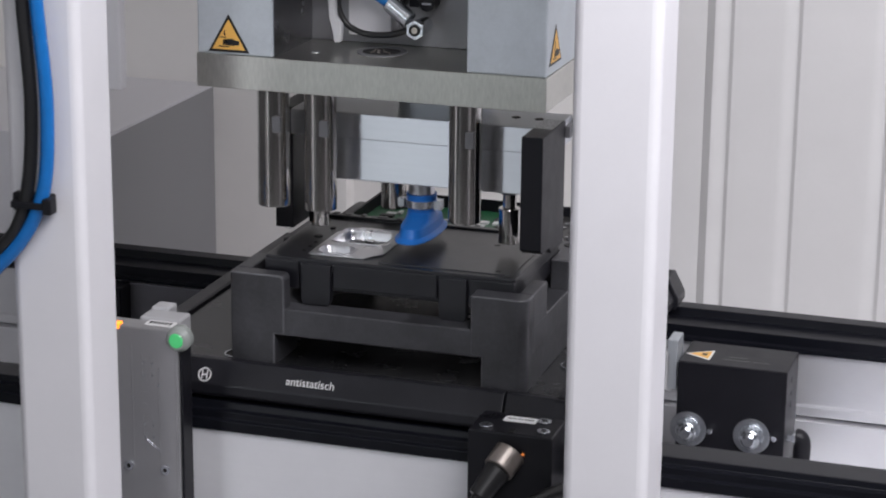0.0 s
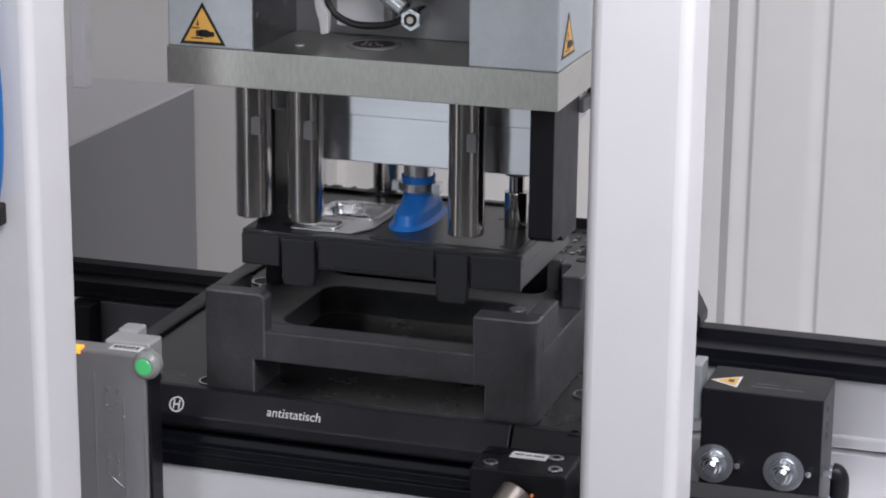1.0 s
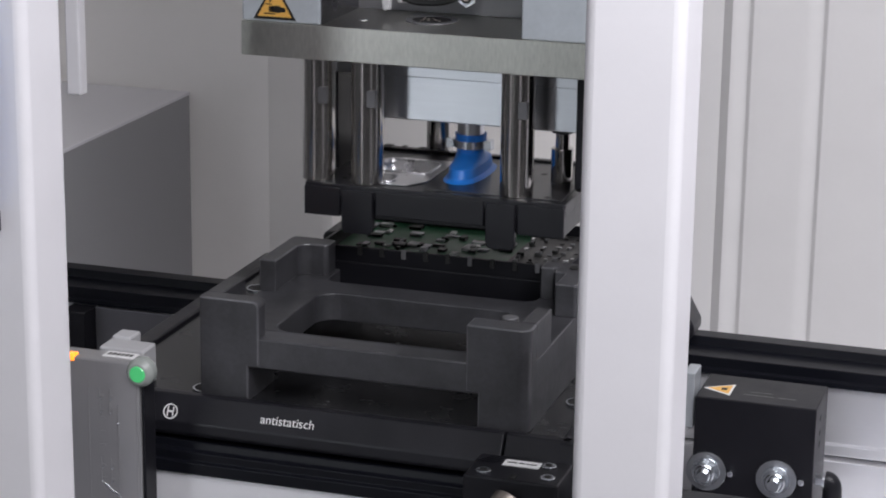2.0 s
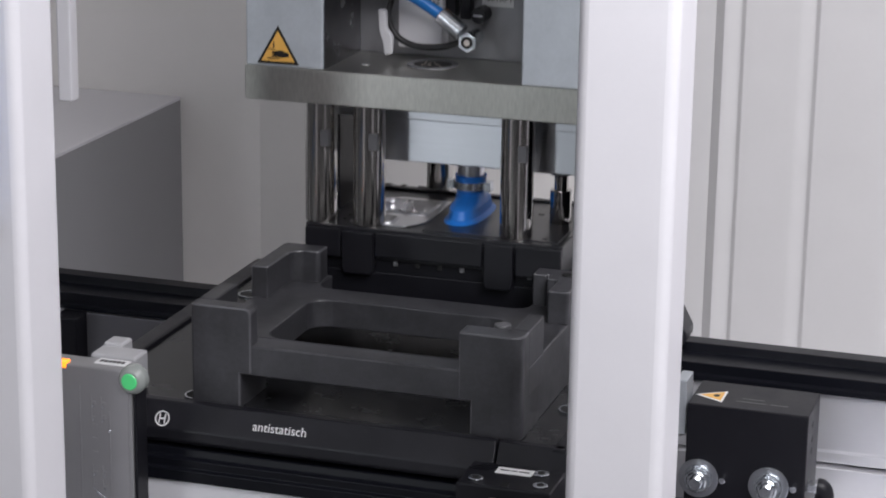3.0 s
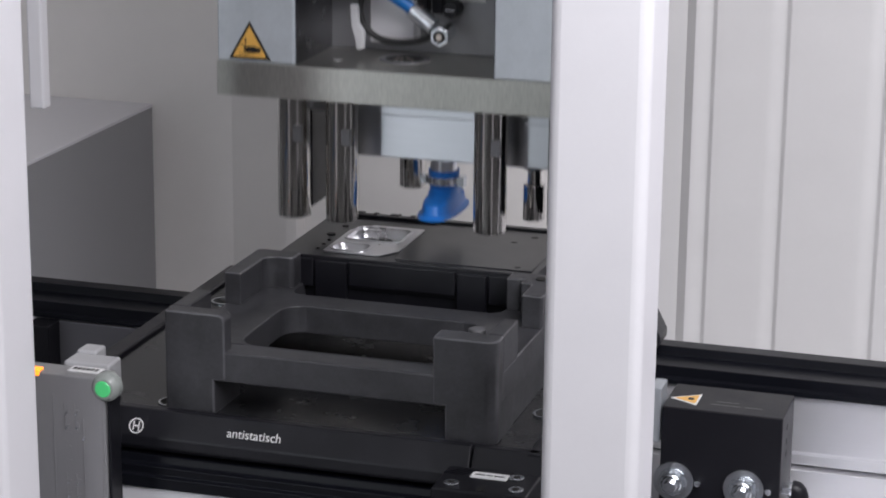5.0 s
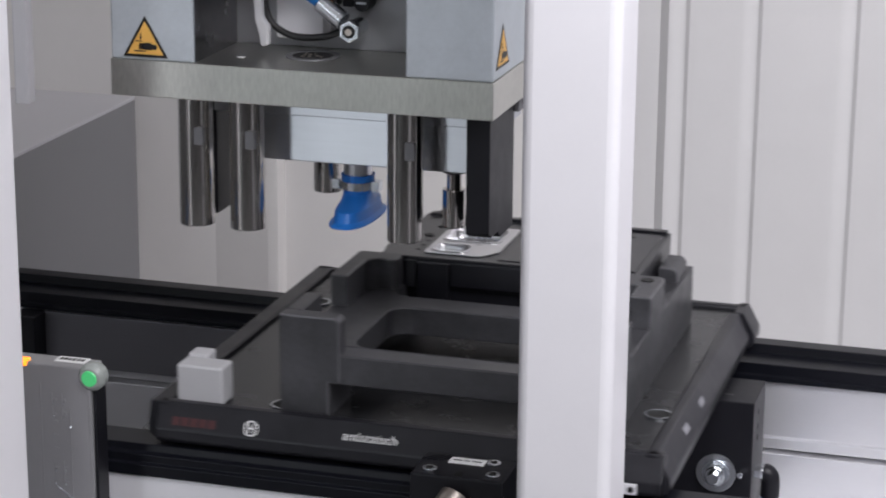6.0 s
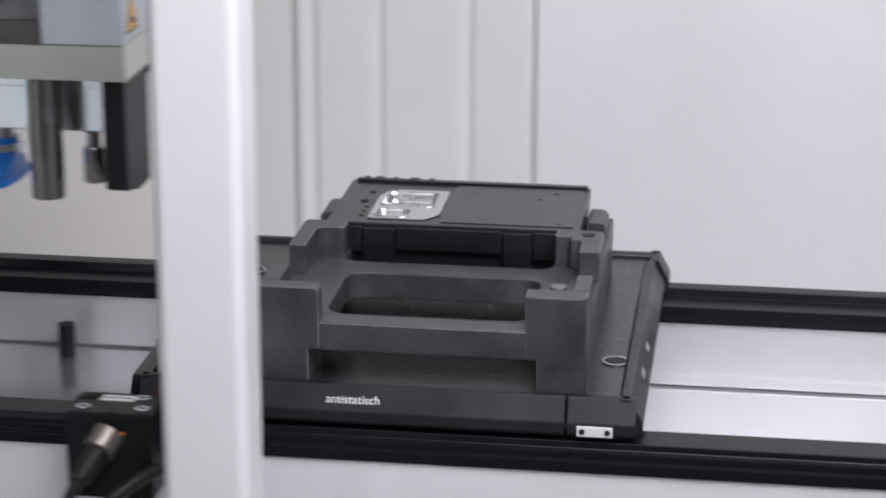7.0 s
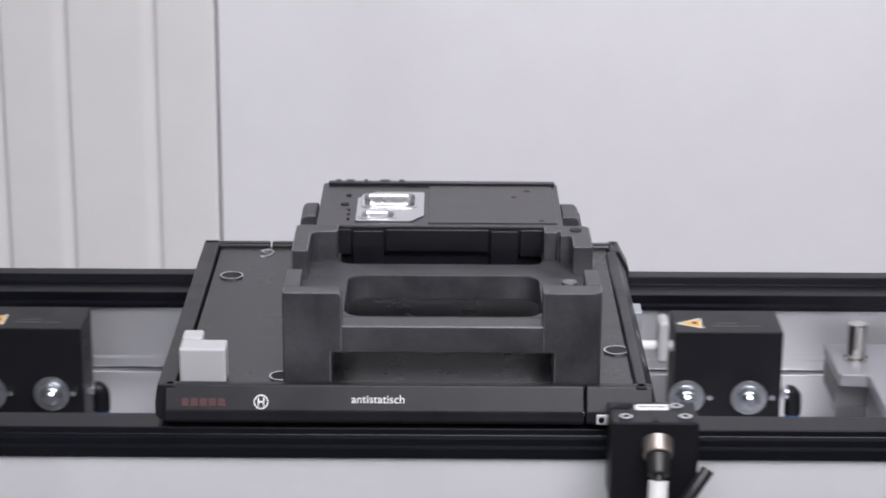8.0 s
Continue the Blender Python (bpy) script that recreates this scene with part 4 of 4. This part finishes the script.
def position_sensor(x, z, leaning):
    s = thing("position_sensor", "black sensor block with cable on the front conveyor section", "sensor", "sensors", pose(x, -0.05, z))
    part("body", box(0, 0.0545, 0, 0.036, -0.056, 0, 0.0012), M_BLACK, s)
    part("name_label", box(0.0165, 0.0375, 0.021, 0.03, 0, 0.0004, 0), M_LABEL, s, "white paper label")
    for a, b in ((0.0185, 0.024), (0.025, 0.0285), (0.0295, 0.0355)):
        part("print_bar", box(a, b, 0.0251, 0.0263, 0.0004, 0.0006, 0), M_INK, s)
    for sx, sy in ((0.0095, 0.008), (0.0465, 0.0085), (0.0425, 0.026)):
        capscrew(s, sx, sy, 0.0, 0.0043)
    part("indicator", box(0.0255, 0.0295, 0.0015, 0.008, 0, 0.0006, 0), M_DARKHOLE, s)
    for k in range(4):
        b = part("rib", box(0, 0.012, 0, 0.001, 0, 0.0008, 0), M_BLACK, s)
        b.matrix_local = pose(0.001 + k * 0.0032, 0.022, 0, 0, 0, 50)
    part("signal_dot", rod((0.036, 0.0004, -0.0125), (0.036, -0.0008, -0.0125), 0.0009, seg=12), M_SIGNAL, s, "tiny amber signal, lit")
    if leaning:
        # the plug leans to one side and a spare cable loops past it
        con = part("connector", rod((0.0275, 0.002, -0.013), (0.0225, -0.0085, -0.0215), 0.0102, 0.01, seg=26, w=0.0009), M_CONNECTOR, s, "nickel-plated round connector")
        part("plug", rod((0.0228, -0.008, -0.021), (0.0135, -0.0205, -0.036), 0.0086, 0.0068, seg=22, w=0.001), M_CABLE, con)
        part("cable", tube([(0.0138, -0.02, -0.0355), (0.0085, -0.025, -0.046), (0.003, -0.027, -0.064), (0.0, -0.022, -0.1), (0.0, 0.0, -0.18)], 0.0036), M_CABLE, con)
        part("cable_tag", rod((0.0075, -0.0255, -0.048), (0.0025, -0.0275, -0.072), 0.0062, seg=14), M_LABEL, con, "white cable tag")
        part("second_cable", tube([(0.062, 0.004, -0.034), (0.05, -0.012, -0.036), (0.034, -0.025, -0.047), (0.02, -0.03, -0.066), (0.012, -0.024, -0.1), (0.01, 0.0, -0.17)], 0.0045), M_CABLE, con)
        return s
    con = part("connector", rod((0.029, 0.002, -0.0125), (0.0288, -0.0075, -0.0195), 0.0098, 0.0094, seg=26, w=0.0008), M_CONNECTOR, s, "nickel-plated round connector")
    part("plug", rod((0.0288, -0.007, -0.019), (0.0285, -0.0165, -0.0285), 0.0078, 0.0066, seg=22, w=0.0008), M_CABLE, con)
    part("cable", tube([(0.0285, -0.0155, -0.0275), (0.028, -0.0215, -0.037), (0.0272, -0.029, -0.059), (0.025, -0.03, -0.09), (0.022, -0.02, -0.15), (0.022, 0.02, -0.22)], 0.0034), M_CABLE, con)
    part("cable_tag", rod((0.0284, -0.0195, -0.0305), (0.0268, -0.0298, -0.062), 0.0062, seg=14), M_LABEL, con, "white cable tag")
    part("second_cable", tube([(0.06, -0.004, -0.03), (0.05, -0.012, -0.042), (0.042, -0.014, -0.056), (0.038, -0.01, -0.09), (0.036, 0.0, -0.16)], 0.0042), M_CABLE, con)
    return s


position_sensor(0.2562, -0.0075, True)
position_sensor(0.7812, -0.0045, False)

# ---------------------------------------------------------------- sensor module with lamp, by the left post
mod = thing("sensor_module", "grey metal sensor module with a lit green lamp", "sensor")
part("housing", box(0.007, 0.0605, -0.05, -0.033, -0.13, 0.034, 0.0012), M_MODULE, mod, "brushed grey metal housing")
part("side_plate", box(0.0607, 0.0625, -0.048, -0.0335, -0.13, 0.028, 0.0006), M_BLACK, mod)
part("mounting_foot", box(0.028, 0.052, -0.033, -0.012, -0.128, -0.1, 0.0008), M_BLACK, mod)
part("name_label", box(0.034, 0.0535, -0.043, -0.034, 0.034, 0.0344, 0), M_LABEL, mod, "white paper label")
for k in range(6):
    part("print_bar", box(0.036 + k * 0.0027, 0.0378 + k * 0.0027, -0.0405, -0.0365, 0.0344, 0.0346, 0), M_INK, mod)
lens = bmesh.new()
cyl(lens, (0.0605, -0.043, 0.0285), (0.0605, -0.049, 0.0285), 0.0086, seg=32)
cyl(lens, (0.0605, -0.049, 0.0285), (0.0605, -0.0525, 0.0285), 0.0086, 0.0062, seg=32)
bevel(lens, 0.0006, 2, 20)
lens = part("lens", lens, M_LENS, mod, "frosted lamp lens")
part("lamp", rod((0.0605, -0.0522, 0.0285), (0.0605, -0.0531, 0.0285), 0.0052, 0.0044, seg=24, w=0.0003), M_GREENLED, lens, "green signal lamp, lit")
part("indicator", box(0.0135, 0.0195, -0.0505, -0.044, 0.0315, 0.0352, 0.0005), M_AMBER, mod, "small amber indicator, lit")
# embossed scale and digits, unreadable, in the metal of the housing
emb = random.Random(3)
for k in range(7):
    z = 0.0165 - 0.0085 * k
    if 2 <= k <= 4:
        part("embossed_bar", box(0.0352, 0.0385, -0.0503, -0.05, z - 0.001, z, 0.0001), M_MODULE, mod)
        continue
    for j in range(2):
        x = 0.0345 + 0.0062 * j
        part("embossed_bar", box(x, x + 0.0009, -0.0505, -0.05, z - 0.0055, z, 0.0002), M_MODULE, mod)
        part("embossed_bar", box(x + 0.001, x + 0.0034, -0.0505, -0.05, z - 0.0055 + 0.002 * emb.random(), z - 0.0042 + 0.002 * emb.random(), 0.0002), M_MODULE, mod)
        part("embossed_dot", rod((x + 0.0014, -0.05, z - 0.0062), (x + 0.0014, -0.0508, z - 0.0062), 0.0008, 0.0004, seg=10), M_ZINC, mod)
part("embossed_line", box(0.0462, 0.0468, -0.0505, -0.05, -0.055, 0.008, 0.0001), M_MODULE, mod)
part("embossed_dot", rod((0.0464, -0.05, -0.004), (0.0464, -0.0509, -0.004), 0.0011, 0.0006, seg=12), M_ZINC, mod)
part("embossed_line", box(0.0275, 0.0281, -0.0505, -0.05, -0.06, 0.022, 0.0001), M_MODULE, mod)
part("embossed_line", box(0.0583, 0.0588, -0.0505, -0.05, -0.12, 0.022, 0.0001), M_MODULE, mod)
bm = box(-0.0065, 0.0065, -0.0004, 0.0, -0.0006, 0.0006, 0.0002)
slash = part("embossed_line", bm, M_ZINC, mod)
slash.matrix_local = pose(0.042, -0.05, -0.046, 0, 35, 0)
for sx in (0.024, 0.05):
    capscrew(mod, sx, -0.05, -0.062, 0.0032, "y")

# lift pins between the sections
lift = thing("lift_unit", "aluminium lift unit with steel centring pins", "lift unit")
part("lift_plate", box(-0.012, 0.3, 0.06, 0.2895, -0.12, -0.092, 0.0008), M_GLOSSPLATE, lift)
for lx, ly in ((0.028, 0.189), (0.2894, 0.0742)):
    part("centring_pin", rod((lx, ly, -0.092), (lx, ly, -0.042), 0.005, w=0.001), M_STEEL, lift, "steel centring pin")
    part("pin_base", rod((lx, ly, -0.092), (lx, ly, -0.081), 0.0075), M_BLACK, lift)
for lx in (0.041, 0.157):
    part("black_stop", rod((lx, 0.271, -0.092), (lx, 0.271, -0.066), 0.0063, w=0.0006), M_BLACK, lift, "short black stop")

lift2 = thing("lift_unit", "aluminium lift unit arm with steel centring pin", "lift unit")
part("lift_arm", swept([(0.965, 0.262), (0.966, 0.199), (0.969, 0.1965), (0.9845, 0.196), (0.9875, 0.193), (0.9875, 0.1), (1.2, 0.1), (1.2, 0.262)], "z", -0.075, -0.0655, 0.001), M_GREY, lift2)
part("arm_block", box(0.9655, 1.19, 0.207, 0.26, -0.095, -0.0752, 0.001), M_STEELGREY, lift2)
part("arm_web", box(0.9885, 1.19, 0.105, 0.2068, -0.14, -0.0752, 0.001), M_STEELGREY, lift2)
part("centring_pin", rod((0.9833, 0.2286, -0.0655), (0.9833, 0.2286, -0.037), 0.0072, w=0.0012), M_STEEL, lift2, "steel centring pin")
part("pin_collar", rod((0.9833, 0.2286, -0.0655), (0.9833, 0.2286, -0.0635), 0.0092, w=0.0005), M_STEEL, lift2)


# hoses on the left post
hose = thing("air_hose", "blue plastic air hose clipped to the frame post", "hose")
part("tube", tube([(0.004, -0.138, 0.62), (0.01, -0.1385, 0.36), (0.0162, -0.1385, 0.2611), (0.0206, -0.1385, 0.1937), (0.0137, -0.1385, 0.1373), (-0.0166, -0.139, 0.0946), (-0.08, -0.14, 0.05), (-0.3, -0.14, 0.0)], 0.0043, 14, 10), M_HOSE, hose)
wire = thing("control_cable", "black control cable clipped to the frame post", "cable")
part("tube", tube([(-0.006, -0.138, 0.62), (0.001, -0.1385, 0.36), (0.007, -0.1385, 0.2604), (0.0101, -0.1385, 0.1927), (0.0034, -0.1385, 0.1362), (-0.0175, -0.139, 0.104), (-0.08, -0.14, 0.065), (-0.3, -0.14, 0.02)], 0.0041, 14, 10), M_CABLE, wire)
clip = thing("cable_clip", "black plastic cable clip with strap on the frame post", "clip")
part("saddle", box(-0.006, 0.0205, -0.137, -0.1298, 0.1305, 0.142, 0.0015), M_BLACK, clip)
part("strap", swept([(-0.0035, -0.144), (0.0195, -0.144), (0.0205, -0.1368), (-0.0045, -0.1368)], "z", 0.1342, 0.1382, 0.0006), M_BLACK, clip)
part("buckle", box(0.0175, 0.0235, -0.1445, -0.1355, 0.1315, 0.1415, 0.0012), M_BLACK, clip)

# ---------------------------------------------------------------- what moves
def motions():
    s0, v = 5.599, 0.209
    rows = [(0, pose(0, 0, 0)), (5.5, pose(0, 0, 0)), (5.6, pose(0.002, 0, 0))]
    rows += [(t, pose(v * (t - s0), 0, 0)) for t in (5.8, 6.0, 6.5, 7.0, 7.5, 7.8, 8.0)]
    for ob in (pallet, fixture, tray):
        walk(ob, rows)
    # head: back along y and down, then up and forward again
    H = [(0, 0, 0), (1.2, 0, 0), (1.35, 0.0045, 0), (1.5, 0.0195, 0), (1.7, 0.06, 0), (2.0, 0.118, 0), (2.3, 0.1362, 0), (2.6, 0.1365, 0), (2.7, 0.1365, -0.006), (2.8, 0.1365, -0.0133),
         (3.0, 0.1365, -0.0275), (3.2, 0.1365, -0.0392), (3.5, 0.1365, -0.0436), (4.7, 0.1365, -0.0436), (4.95, 0.1365, -0.03), (5.2, 0.1365, 0.001), (5.4, 0.127, 0.0025), (5.6, 0.092, 0.0025), (5.7, 0.067, 0.0025), (5.8, 0.0415, 0.0025), (5.9, 0.0175, 0.0025), (6.0, 0.002, 0.0025), (6.1, 0, 0.0025), (8, 0, 0.0025)]
    walk(head, [(t, pose(0, y + 0.006, z - 0.0015)) for t, y, z in H])
    G = [(0, -0.0315), (0.62, -0.0315), (0.7, -0.0285), (0.8, -0.0175), (0.9, -0.0105), (1.0, -0.0058), (1.2, -0.0005), (1.3, 0), (4.7, 0), (8, 0)]
    # the gripper is still coming down on the cover at the start
    walk(grip, [(0, pose(0, 0, -0.0225)), (0.1, pose(0, 0, -0.0262)), (0.2, pose(0, 0, -0.0296)), (0.32, pose(0, 0, -0.0315))] + [(t, pose(0, 0, z)) for t, z in G if t > 0.5])
    # cover: lifted from the front pocket, set down on the rear one, then carried by the pallet
    C = [(t, 0, z) for t, z in G if t <= 1.3]
    C += [(t, y, z) for t, y, z in H if 1.3 < t <= 4.7]
    rows = [(t, pose(EX0 + (0.0045 if t < 0.65 else max(0, 0.0045 - 0.0024 * (t - 0.6))), FRONT_Y + y, 0.0997 + z)) for t, y, z in C]
    rows += [(5.5, pose(EX0, REAR_Y, 0.0565)), (5.6, pose(EX0 + 0.002, REAR_Y, 0.0565))]
    rows += [(t, pose(EX0 + v * (t - s0), REAR_Y, 0.0565)) for t in (5.8, 6.0, 6.5, 7.0, 7.5, 7.8, 8.0)]
    walk(cover, rows)
    walk(plunger_a, [(0, pose(0.032, 0, 0)), (4.9, pose(0.032, 0, 0)), (5.4, pose(0.032, 0, -0.03)), (6.9, pose(0.02, 0, -0.03)), (7.2, pose(0, 0, 0)), (8, pose(0, 0, 0))])
    walk(plunger_b, [(0, pose(0, 0, 0)), (7.94, pose(0, 0, 0)), (8, pose(0.0095, 0, 0))])


motions()
